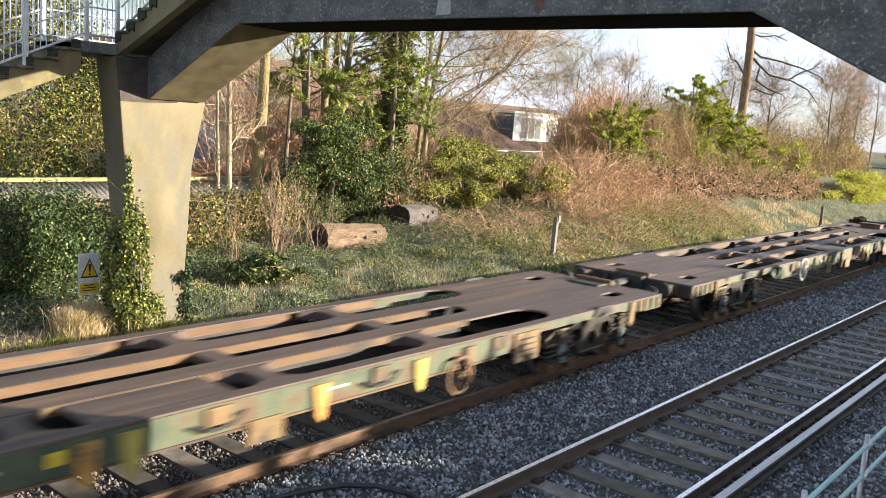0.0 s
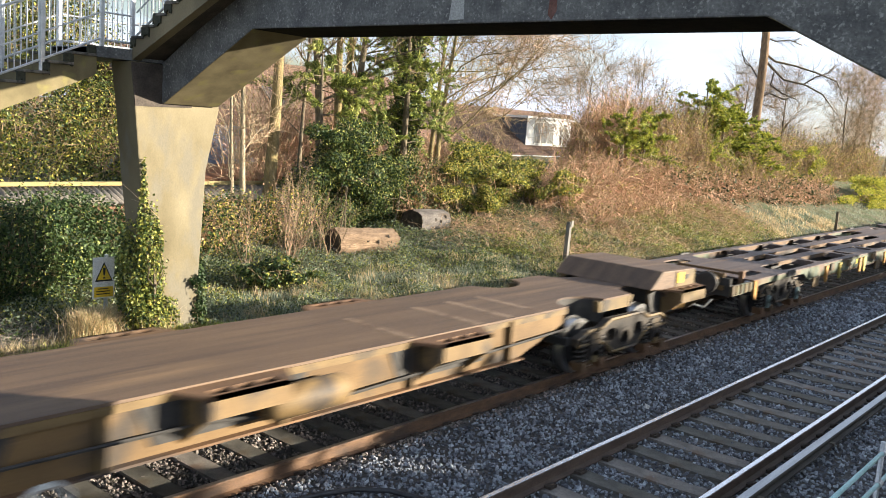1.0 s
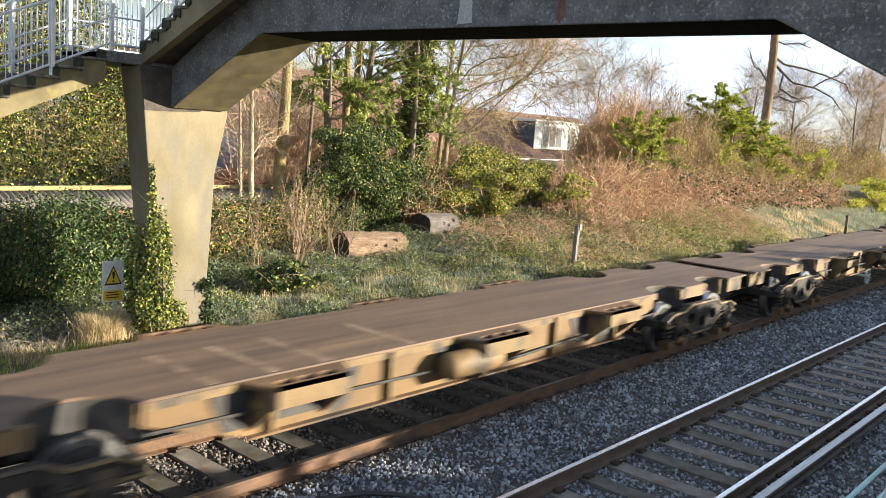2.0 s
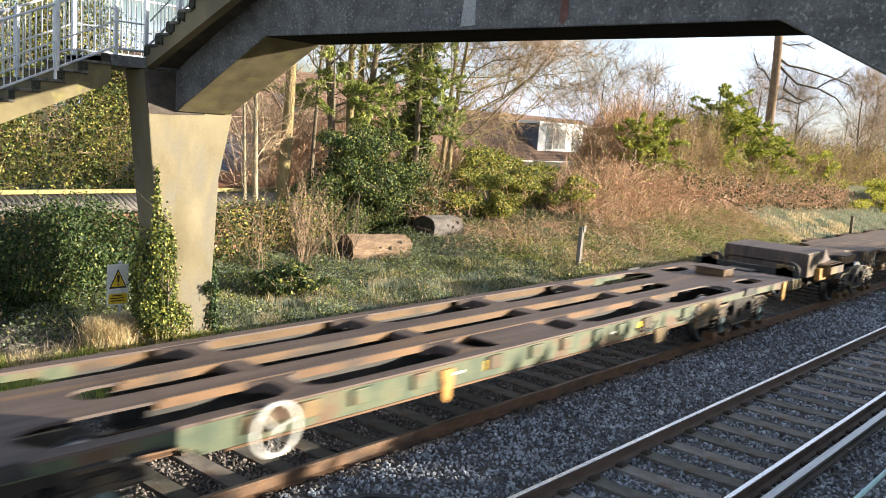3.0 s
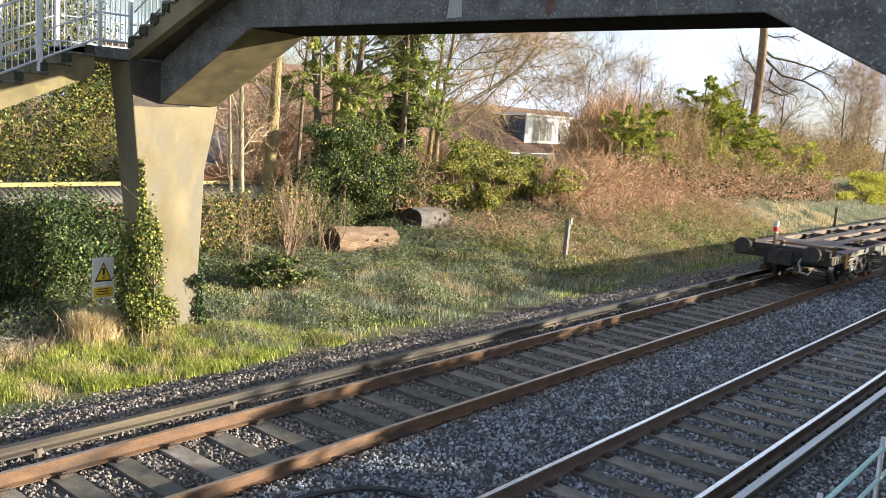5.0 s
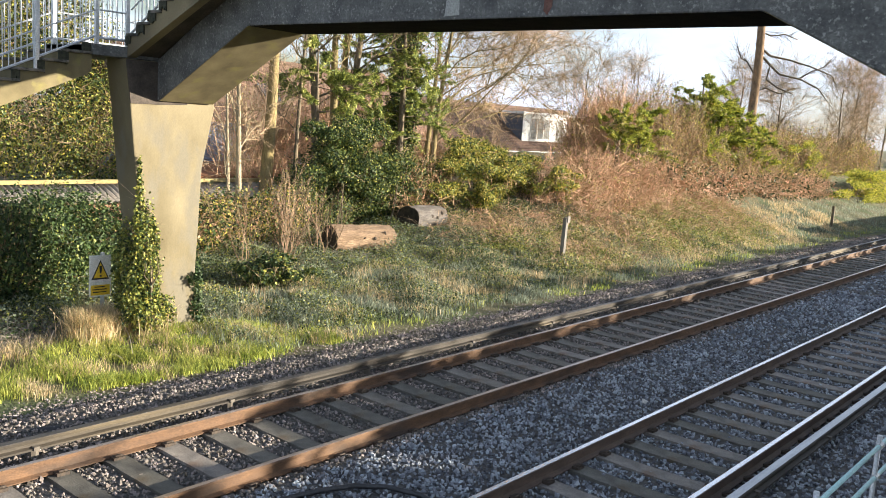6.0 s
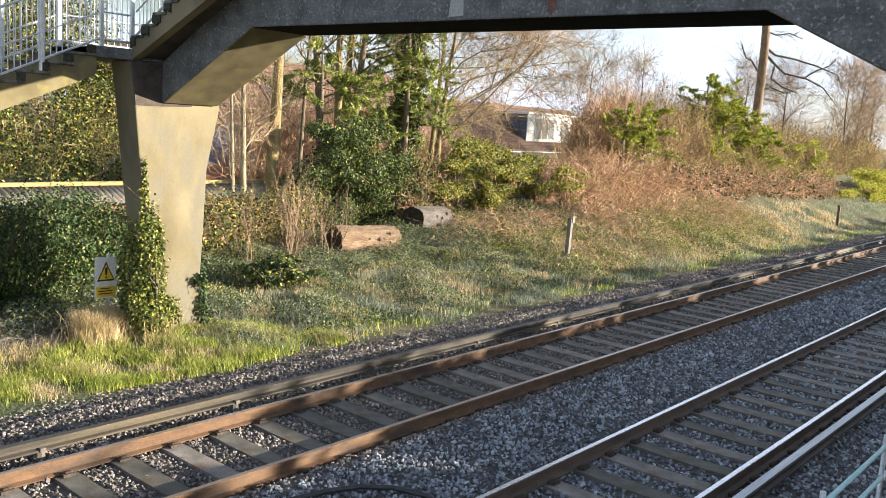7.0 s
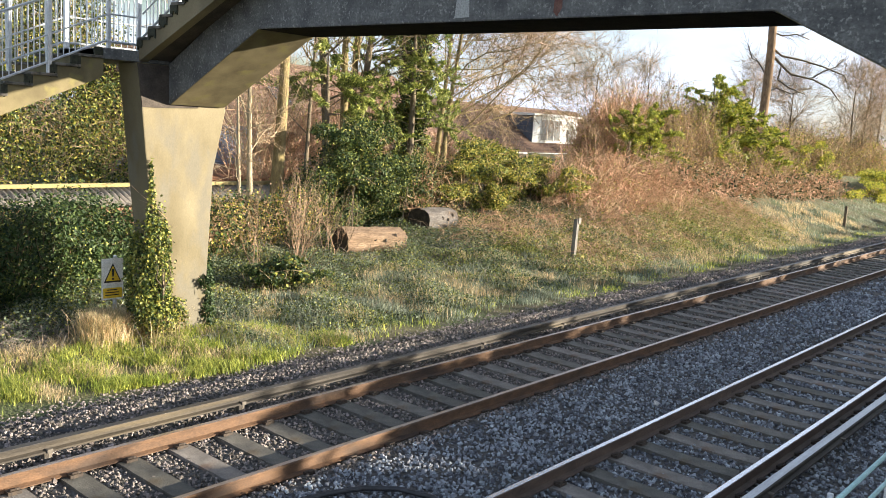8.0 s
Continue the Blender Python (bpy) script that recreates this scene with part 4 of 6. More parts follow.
def stemmed_shrub(label, x, y, stems, length, seed):
    """Thin stems that fan out from one stool, each with a few forks and fine twigs."""
    rng = np.random.default_rng(seed)
    t = thing("bare_shrub", label, "shrub")
    t.location = (x, y, float(ground_z(x, y)))
    p = np.column_stack([rng.normal(size=(stems, 2)) * 0.16, np.full(stems, -0.08)])
    way = np.column_stack([rng.normal(size=(stems, 2)) * 0.3, np.ones(stems)])
    ln = rng.uniform(*length, stems)
    unit = way / np.linalg.norm(way, axis=1)[:, None]
    stalks = arcs(rng, p, way, ln, np.full(stems, 0.05), rng.uniform(0.006, 0.014, stems), seg=6, wob=0.13)
    part("stem", quick_mesh("stem", *stalks, M["brown_stem"]), None, t, "thin sunlit brown stems")
    m = stems * 14
    k = rng.integers(0, stems, m)
    u = rng.uniform(0.3, 0.95, m)
    q = p[k] + unit[k] * (ln[k] * u)[:, None]
    w = unit[k] + rng.normal(size=(m, 3)) * 0.4
    fine = arcs(rng, q, w, rng.uniform(0.2, 0.8, m), rng.uniform(-0.1, 0.2, m), np.full(m, 0.0045), seg=3, wob=0.14)
    tagged(part("twigwork", quick_mesh("twigwork", *fine, M["brown_stem"]), None, t), kind="stuff")
    return t


def crooked_branches(t):
    """Bent limbs to one side of a trunk, each with fine twigs: (along the line of sight's right, up) from the fork."""
    rng = np.random.default_rng(146)
    right, foot = Vector((0.66, -0.75, 0.0)), Vector((0.15, 0.0, 7.3))
    g, starts, ways = Geo(), [], []
    for path, r in (([(0, 0), (0.9, -0.75), (1.5, -1.3), (2.9, -1.5), (4.0, -2.1), (4.7, -2.6)], 0.09), ([(0, 0.4), (0.9, -0.3), (2.1, -0.45), (3.5, -0.8), (4.9, -1.2), (5.1, -1.7)], 0.08),
                    ([(0.9, -0.75), (0.8, -1.7), (1.5, -2.1), (2.5, -2.4)], 0.06), ([(2.9, -1.5), (3.4, -1.0), (4.2, -0.7), (4.7, -0.2)], 0.05), ([(0, 1.2), (0.7, 0.9), (1.6, 1.1), (2.4, 0.8)], 0.05),
                    ([(0, -1.4), (-0.5, -0.7), (-0.9, -0.5), (-1.3, 0.2)], 0.05), ([(0, -2.6), (0.8, -2.2), (1.7, -2.5), (2.6, -2.2)], 0.05)):
        q = [foot + right * a + Vector((0, 0, b)) + Vector(rng.normal(size=3) * 0.05) for a, b in path]
        g.tube(q, [r * (1 - 0.13 * i) for i in range(len(q))], 6)
        for i in range(len(q) - 1):
            for _ in range(16):
                starts.append(q[i].lerp(q[i + 1], rng.random()))
                ways.append((q[i + 1] - q[i]).normalized() * 0.7 + Vector(rng.normal(size=3) * 0.7) + Vector((0, 0, 0.15)))
    tagged(part("branchwork", g, M["bark"], t, smooth=True), kind="stuff")
    n = len(starts)
    v, f = arcs(rng, np.array(starts), np.array(ways), rng.uniform(0.5, 1.5, n), rng.uniform(-0.1, 0.3, n), np.full(n, 0.012), seg=3, wob=0.16)
    part("crown", quick_mesh("crown", v, f, M["twig_grey"]), None, t, "bare twigs")


def blades(rng, xy, height, width, bend=0.5):
    n = len(xy)
    z = ground_z(xy[:, 0], xy[:, 1]) - 0.01
    a = rng.uniform(0, 6.2832, n)
    o = np.stack([np.cos(a), np.sin(a), np.zeros(n)], 1)
    s = np.stack([-np.sin(a), np.cos(a), np.zeros(n)], 1) * (width * rng.uniform(0.6, 1.3, n))[:, None]
    base = np.column_stack([xy, z])
    h = height * rng.uniform(0.5, 1.25, n)
    up = np.array((0, 0, 1.0))
    lean = bend * rng.uniform(0.2, 1.2, n) * h
    mid = base + up * (h * 0.6)[:, None] + o * (lean * 0.35)[:, None]
    tip = base + up * h[:, None] * 0.95 + o * lean[:, None]
    v = np.stack([base - s, base + s, mid + s * 0.75, mid - s * 0.75, tip + s * 0.12, tip - s * 0.12], 1).reshape(-1, 3)
    k = np.arange(n)[:, None] * 6
    f = np.concatenate([k + np.array([[0, 1, 2, 3]]), k + np.array([[3, 2, 4, 5]])], 0)
    return v, f


def clumped(rng, n, clumps, x0, x1, y0, y1, spread):
    c = np.column_stack([rng.uniform(x0, x1, clumps), rng.uniform(y0, y1, clumps)])
    p = c[rng.integers(0, clumps, n)] + rng.normal(size=(n, 2)) * spread
    return p[(p[:, 1] > 3.75 + 0.25 * np.sin(1.3 * p[:, 0]))]


def build_ground_cover():
    rng = np.random.default_rng(11)

    def stuff(name, label, category, vf, mat):
        tagged(new(name, quick_mesh(name, *vf, M[mat])), label, category, kind="stuff")

    a = clumped(rng, 42000, 120, 2.0, 10.4, 3.95, 6.3, 0.14)
    b = clumped(rng, 4000, 120, 8.0, 48, 3.9, 5.0, 0.18)
    stuff("grass", "short bright green grass along the ballast edge", "grass", join(blades(rng, a, np.full(len(a), 0.14), np.full(len(a), 0.005), 0.9), blades(rng, b, np.full(len(b), 0.13), np.full(len(b), 0.007))), "grass")
    a, c = clumped(rng, 8500, 12, 6.6, 8.2, 6.1, 6.8, 0.15), clumped(rng, 9000, 90, 2.5, 10.8, 4.1, 6.5, 0.12)
    b = clumped(rng, 26000, 260, 10.5, 46, 4.6, 8.2, 0.2)
    stuff("dry_grass", "dry straw-coloured grass tufts", "grass", join(blades(rng, a, np.full(len(a), 0.42), np.full(len(a), 0.005), 0.7), blades(rng, c, np.full(len(c), 0.16), np.full(len(c), 0.004), 0.9), blades(rng, b, np.full(len(b), 0.2), np.full(len(b), 0.006))), "straw")
    a = np.concatenate([clumped(rng, 24000, 300, 8.5, 26, 4.2, 7.6, 0.17), clumped(rng, 18000, 380, 24, 60, 4.0, 8.0, 0.35)])
    stuff("rough_grass", "rough winter grass coloured grey-green for bank shade", "grass", blades(rng, a, np.full(len(a), 0.17), np.full(len(a), 0.006), 0.9), "shaded_grass")
    a = np.column_stack([rng.uniform(6.5, 22, 9000), rng.uniform(-8.5, -5.45, 9000)])
    stuff("grass", "green grass behind the handrail", "grass", blades(rng, a, np.full(len(a), 0.13), np.full(len(a), 0.006)), "grass")
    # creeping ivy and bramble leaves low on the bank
    for mat, n, label, lift in (("ivy", 64000, "low dark ivy leaves covering the bank", 0.16), ("shaded_leaf", 76000, "bramble leaves coloured grey-green for bank shade", 0.22), ("ivy_light", 52000, "low ivy leaves in sunlit colour on the bank", 0.2)):
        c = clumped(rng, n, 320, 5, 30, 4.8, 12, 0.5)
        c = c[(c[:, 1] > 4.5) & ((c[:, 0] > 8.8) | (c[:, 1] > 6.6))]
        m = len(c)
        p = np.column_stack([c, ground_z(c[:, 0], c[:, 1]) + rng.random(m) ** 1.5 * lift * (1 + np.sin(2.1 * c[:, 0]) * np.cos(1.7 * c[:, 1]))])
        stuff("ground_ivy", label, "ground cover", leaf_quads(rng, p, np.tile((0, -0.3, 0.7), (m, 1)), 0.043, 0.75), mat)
    # bank below the brambles, its ivy leaves in the sunlit colour
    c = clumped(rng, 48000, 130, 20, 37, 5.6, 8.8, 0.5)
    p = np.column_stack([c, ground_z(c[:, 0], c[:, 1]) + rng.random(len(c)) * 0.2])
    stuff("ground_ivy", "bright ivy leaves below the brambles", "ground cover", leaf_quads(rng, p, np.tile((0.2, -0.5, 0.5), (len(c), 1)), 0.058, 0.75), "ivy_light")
    c = clumped(rng, 17000, 130, 20.5, 38, 6.0, 10.5, 0.6)
    p = np.column_stack([c, ground_z(c[:, 0], c[:, 1])])
    way = rng.normal(size=(len(c), 3)) * np.array((1, 1, 0.4)) + np.array((0, -0.2, 0.6))
    stuff("dead_stalks", "pale dead bramble stalks tumbling down the bank", "dead stalks", arcs(rng, p, way, rng.uniform(0.4, 1.2, len(c)), rng.uniform(0.3, 0.8, len(c)), np.full(len(c), 0.008)), "bramble")
    n = 7000
    c = np.concatenate([clumped(rng, n, 160, 5, 34, 5.6, 12, 0.5), clumped(rng, 1500, 14, 4.2, 7.2, 6.2, 8.0, 0.3)])
    n = len(c)
    p = np.column_stack([c, ground_z(c[:, 0], c[:, 1])])
    way = rng.normal(size=(n, 3)) * np.array((1, 1, 0.3)) + np.array((0, 0, 0.5))
    stuff("dead_stalks", "dead brown bramble stalks lying on the bank", "dead stalks", arcs(rng, p, way, rng.uniform(0.25, 0.9, n), rng.uniform(0.3, 0.8, n), np.full(n, 0.005)), "twig_grey")


def build_plants():
    S = shrub
    # hedge by the stairs and the evergreen mass behind the shed
    S("hedge", "dense dark green laurel and ivy hedge", "hedge", [(5.2, 8.6, 0.7, 1.3, 0.9, 1.15), (6.7, 8.9, 0.75, 1.2, 0.9, 1.1), (7.6, 9.4, 0.8, 1.2, 0.9, 1.1), (9.0, 10.2, 0.75, 1.3, 0.9, 0.95), (8.3, 11.0, 0.8, 1.8, 0.8, 0.85)],
      [("ivy", 34000, 0.075, 0.6), ("ivy_light", 3600, 0.07, 0.6)], 500, "bramble_dark", (0.4, 1.0), 0.005, 3, 0.8, 8)
    S("evergreen_tree", "tall ivy-clad evergreen thicket with yellow-green leaves", "tree", [(8.5, 17, 3.0, 2.2, 1.8, 2.2), (11, 17.5, 3.3, 2.4, 1.8, 2.6), (13.3, 17.8, 2.6, 2.0, 1.6, 1.9), (9.5, 18, 5.6, 2.6, 1.8, 2.0), (12.2, 18.5, 5.6, 1.8, 1.6, 1.6), (7.0, 17.5, 5.0, 1.8, 1.6, 2.4)],
      [("ivy_light", 24000, 0.085, 0.6), ("yellow_leaf", 17000, 0.08, 0.6), ("ivy", 26000, 0.09, 0.6)], 3000, "twig", (0.6, 1.6), 0.008, 4, 0.5, 12)
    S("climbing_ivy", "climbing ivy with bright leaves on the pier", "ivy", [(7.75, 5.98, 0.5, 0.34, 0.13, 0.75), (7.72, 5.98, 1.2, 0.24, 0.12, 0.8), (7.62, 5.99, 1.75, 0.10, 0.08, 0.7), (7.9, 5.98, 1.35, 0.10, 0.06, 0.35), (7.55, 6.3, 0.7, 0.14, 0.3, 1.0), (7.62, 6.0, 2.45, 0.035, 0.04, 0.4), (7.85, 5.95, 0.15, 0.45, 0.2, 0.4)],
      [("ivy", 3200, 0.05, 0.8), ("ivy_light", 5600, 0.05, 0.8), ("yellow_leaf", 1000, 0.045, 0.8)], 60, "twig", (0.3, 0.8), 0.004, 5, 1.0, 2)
    S("climbing_ivy", "ivy on the shaded side of the pier foot", "ivy", [(8.78, 6.1, 0.1, 0.14, 0.2, 0.45), (8.7, 5.98, 0.62, 0.16, 0.08, 0.12), (8.88, 6.3, 0.55, 0.12, 0.2, 0.5)], [("ivy", 1500, 0.055, 0.8)], 30, "twig", (0.2, 0.6), 0.004, 6, 1.0, 1)
    # twiggy shrubs in front of the shed
    stemmed_shrub("bare multi-stemmed shrub with thin sunlit upright stems", 13.6, 9.3, 22, (1.6, 3.1), 7)
    stemmed_shrub("slim bare shrub with a few upright stems", 12.6, 9.6, 9, (1.2, 2.2), 8)
    stemmed_shrub("bare shrub with arching thin stems beside the log", 15.2, 9.9, 12, (1.2, 2.2), 9)
    S("shrub", "low brown and yellow shrub below the shed", "shrub", [(11.6, 10.2, 0.9, 1.1, 0.7, 0.8), (13.0, 11.4, 0.9, 1.5, 0.7, 0.8), (15.0, 11.6, 0.9, 1.3, 0.7, 0.8)], [("yellow_leaf", 3000, 0.07, 0.6), ("dead_leaf", 1800, 0.07, 0.6), ("ivy", 4500, 0.08, 0.7)], 420, "bramble", (0.5, 1.2), 0.006, 8, 0.7)
    S("shrub", "low glossy green bramble bush on the bank", "shrub", [(11.9, 7.9, 0.1, 0.6, 0.4, 0.36)] + ragged(12.2, 7.8, 0.15, 1.0, 0.5, 0.42, 9, 14), [("ivy", 2600, 0.085, 0.6), ("ivy_light", 1000, 0.085, 0.6)], 160, "twig", (0.3, 0.7), 0.005, 9, 0.5)
    # big ivy mound behind the logs
    S("ivy_thicket", "big dark ivy thicket behind the logs", "shrub", [(17.8, 12.5, 1.3, 1.7, 0.8, 1.3), (19.4, 12.6, 1.2, 1.3, 0.8, 1.2)] + ragged(17.9, 12.2, 1.9, 2.6, 1.0, 1.7, 26, 7, 0.3),
      [("ivy", 60000, 0.07, 0.75), ("ivy_light", 26000, 0.065, 0.75)], 300, "twig", (0.5, 1.4), 0.007, 10, 0.7, 8)
    S("bramble_thicket", "tangled brown bramble and dead twigs", "shrub", [(20.6, 11.9, 1.4, 0.9, 0.6, 1.1), (21.7, 11.9, 1.5, 0.8, 0.6, 1.1)], [("dead_leaf", 900, 0.08, 0.6), ("ivy_light", 1500, 0.08, 0.6), ("ivy", 3500, 0.09, 0.6)], 800, "bramble", (0.7, 1.9), 0.008, 12, 0.9)
    S("hedge", "sunlit green and yellow hedge on the bank", "hedge", ragged(23.9, 11.4, 1.9, 2.7, 0.8, 1.0, 30, 5) + ragged(22.9, 11.0, 1.0, 0.8, 0.5, 0.9, 7, 6), [("ivy_light", 20000, 0.07, 0.7), ("yellow_leaf", 26000, 0.065, 0.7), ("ivy", 10000, 0.08, 0.7)], 600, "bramble", (0.6, 1.4), 0.008, 13, 0.7)
    S("bramble_mound", "big mound of bare brown bramble canes", "bramble", [(27.5, 11.0, 1.2, 2.0, 1.8, 1.5), (30.5, 11.0, 1.4, 2.2, 2.0, 1.7), (33.5, 10.8, 1.3, 2.2, 1.8, 1.5), (29.0, 9.4, 0.6, 2.0, 1.2, 0.9), (32.5, 9.2, 0.5, 2.4, 1.2, 0.8), (27.0, 9.0, 0.5, 1.4, 1.0, 0.6), (30.5, 8.2, 0.25, 2.6, 0.9, 0.4)],
      [("dead_leaf", 11000, 0.08, 0.5), ("yellow_leaf", 1500, 0.09, 0.6), ("ivy_light", 900, 0.09, 0.6)], 8000, "bramble", (0.8, 2.2), 0.010, 14, 0.3, 10)
    S("bramble_mound", "reddish-brown low bramble patch along the bank", "bramble", [(41, 10.0, 1.2, 3.0, 1.4, 1.1), (46, 9.6, 1.1, 3.2, 1.4, 1.0), (51, 9.4, 1.1, 3.4, 1.4, 1.1), (36.5, 10.4, 1.5, 2.0, 1.4, 1.3)],
      [("dead_leaf", 7000, 0.13, 0.5), ("ivy", 3500, 0.15, 0.6)], 3200, "bramble", (0.9, 2.2), 0.013, 15, 0.3, 8)
    # taller scrub on the right
    S("scrub", "tall brown winter scrub with fine upright twigs", "shrub", [(35, 14, 2.8, 1.8, 1.4, 2.4), (37.4, 14.2, 3.1, 1.9, 1.4, 2.9)], [("dead_leaf", 10000, 0.09, 0.5), ("yellow_leaf", 5000, 0.09, 0.5)], 5200, "bramble", (1.0, 2.6), 0.012, 16, 1.3, 10)
    S("scrub", "tall brown winter scrub with fine upright twigs", "shrub", [(40.5, 13.4, 3.2, 2.4, 1.4, 2.8), (44.5, 13.6, 3.0, 2.4, 1.4, 2.7), (49, 13.6, 3.1, 2.4, 1.4, 2.7), (39.0, 12.4, 1.9, 1.8, 1.0, 1.4)], [("dead_leaf", 14000, 0.1, 0.5), ("yellow_leaf", 9000, 0.1, 0.5), ("ivy_light", 3000, 0.1, 0.6)], 6000, "twig", (1.2, 2.8), 0.014, 17, 1.3, 10)
    S("scrub", "yellow-brown scrub at the bank top", "shrub", [(53, 12.5, 2.6, 2.6, 1.4, 2.0), (58, 12.4, 2.6, 3.0, 1.4, 2.1), (64, 12.6, 2.5, 3.2, 1.4, 2.1), (71, 12.4, 2.4, 4.0, 1.6, 2.2)], [("yellow_leaf", 15000, 0.12, 0.5), ("dead_leaf", 13000, 0.12, 0.5), ("ivy_light", 5000, 0.12, 0.6)], 5200, "twig", (1.2, 3.0), 0.017, 18, 1.2, 10)
    S("bush", "bright yellow-green bush by the line", "shrub", ragged(62, 8.0, 1.1, 8.5, 1.2, 1.4, 30, 12, 0.3), [("lime_leaf", 34000, 0.1, 0.6), ("cypress", 8000, 0.1, 0.6)], 600, "twig", (0.8, 1.6), 0.012, 19, 0.7)
    S("bush", "dark green bush at the bank top", "shrub", ragged(65.5, 13.0, 2.8, 2.2, 1.0, 2.1, 12, 13), [("ivy", 4500, 0.19, 0.7)], 150, "twig", (0.8, 1.6), 0.012, 20, 0.7)
    conifer("feathery light green conifer among bare scrub", 43.6, 12.6, 4.9, 3.4, "cypress", 15000, 21, 0.12, 46, 0.12, 0.12, 0.55)
    conifer("feathery light green conifer behind brown scrub", 45.6, 12.4, 4.0, 3.6, "cypress", 12000, 24, 0.1, 34, 0.15, 0.12, 0.45)
    conifer("low yellow-green conifer among brown scrub", 34.4, 12.2, 2.9, 2.4, "cypress", 8000, 22, 0.3, 26, 0.12, 0.1, 0.5)
    conifer("low yellow-green conifer among brown scrub", 36.0, 12.0, 3.2, 2.6, "cypress", 9000, 25, 0.3, 26, 0.12, 0.1, 0.4)
    conifer("small green conifer on the bank", 48.0, 11.6, 2.6, 3.0, "cypress", 9000, 23, 0.15, 30, 0.15, 0.12, 0.3)
    S("scrub", "light brown scrub with fine twigs round the conifers", "shrub", [(38.6, 12.0, 2.6, 1.6, 0.7, 2.2), (40.8, 11.6, 2.9, 1.6, 0.7, 2.4), (43.0, 11.2, 1.9, 1.6, 0.7, 1.5), (46.4, 11.0, 1.8, 1.8, 0.7, 1.5), (49.5, 11.2, 2.2, 1.8, 0.7, 1.9)], [("dead_leaf", 5000, 0.08, 0.5), ("yellow_leaf", 7000, 0.08, 0.5)], 2400, "twig", (1.0, 2.4), 0.010, 27, 1.2, 10)
    S("bush", "yellow-green bush among tall scrub", "shrub", ragged(56, 11.0, 2.2, 3.6, 0.7, 1.5, 16, 17, 0.26), [("lime_leaf", 3500, 0.15, 0.45), ("cypress", 3500, 0.15, 0.45)], 400, "twig", (0.9, 2.0), 0.012, 26, 1.1, 5)
    # scrub in front of the conifers
    S("shrub", "sunlit ivy and young hedge leaves on the bank", "shrub", ragged(27.0, 10.4, 1.7, 2.2, 0.7, 0.9, 12, 16, 0.3), [("ivy_light", 2600, 0.1, 0.6), ("yellow_leaf", 2200, 0.1, 0.6)], 300, "bramble", (0.6, 1.4), 0.008, 55, 0.7, 4)
    # trees behind the shed and the ivy
    T = tree
    T("tree", "slim bare tree with pale bark", 14.2, 12.1, 6.6, 0.10, (-0.05, 0), 8, 0.3, 0.3, 500, "bark_pale", "twig", 31)
    T("tree", "slim bare tree with pale bark", 14.0, 12.2, 5.4, 0.07, (-0.10, 0), 6, 0.3, 0.3, 300, "bark_pale", "twig", 32)
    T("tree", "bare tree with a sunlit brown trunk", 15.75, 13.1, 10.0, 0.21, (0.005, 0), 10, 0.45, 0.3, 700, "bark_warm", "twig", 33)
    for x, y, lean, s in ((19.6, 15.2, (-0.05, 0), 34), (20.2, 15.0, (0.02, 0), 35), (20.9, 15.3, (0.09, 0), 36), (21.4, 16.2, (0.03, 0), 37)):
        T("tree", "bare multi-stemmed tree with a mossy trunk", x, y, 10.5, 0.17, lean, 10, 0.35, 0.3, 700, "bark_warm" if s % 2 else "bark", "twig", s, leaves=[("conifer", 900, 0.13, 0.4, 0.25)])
    for x, y, h, rad, s in ((18.3, 14.8, 8.5, 0.08, 57), (24.2, 16.4, 8.5, 0.09, 75)):
        T("tree", "thin bare tree in front of the houses", x, y, h, rad, (random.uniform(-0.04, 0.04), 0), 9, 0.25, 0.32, 420, "bark", "twig", s, 0.9)
    conifer("dark drooping conifer with feathery boughs", 22.3, 14.0, 7.6, 3.4, "conifer", 34000, 38, 0.2, 52, 0.3, 0.075, 0.15)
    conifer("dark drooping conifer behind the ivy", 18.6, 14.2, 5.2, 3.8, "conifer", 12000, 39, 0.55, 18, 0.3, 0.07, 0.25)
    S("climbing_ivy", "ivy column wrapped round a tall trunk", "ivy", [(23.0, 14.6, z, 0.6, 0.55, 0.8) for z in (2.6, 3.8, 5.0, 6.2, 7.2)], [("ivy", 15000, 0.085, 0.75), ("ivy_light", 9000, 0.08, 0.75)], 120, "twig", (0.5, 1.0), 0.007, 40, 0.6)
    T("tree", "tall tree trunk wrapped in ivy", 23.0, 14.7, 11.0, 0.24, (0, 0), 8, 0.5, 0.35, 500, "bark", "twig", 41)
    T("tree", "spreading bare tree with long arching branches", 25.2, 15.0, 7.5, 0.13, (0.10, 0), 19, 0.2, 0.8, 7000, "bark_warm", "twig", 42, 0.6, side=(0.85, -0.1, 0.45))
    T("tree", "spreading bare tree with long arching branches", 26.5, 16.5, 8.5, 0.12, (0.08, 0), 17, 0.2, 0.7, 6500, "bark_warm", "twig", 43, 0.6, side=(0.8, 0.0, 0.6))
    S("scrub", "brown winter scrub in front of the houses", "shrub", [(19.5, 17.6, 2.6, 2.6, 1.0, 2.4), (23.5, 18.2, 2.8, 2.6, 1.0, 2.6), (28.5, 18.0, 1.9, 2.4, 1.0, 1.5), (33.0, 18.5, 1.6, 2.4, 1.0, 1.3)], [("dead_leaf", 3200, 0.08, 0.5), ("yellow_leaf", 1600, 0.08, 0.6)], 5200, "bramble", (1.0, 2.6), 0.008, 53, 1.2, 8)
    # bare trees along the skyline
    T("tree", "bare tree against the sky", 47.5, 22, 5.6, 0.09, (0, 0), 16, 0.2, 0.45, 1500, "bark", "twig", 44, 1.0, twig_len=(0.7, 1.8))
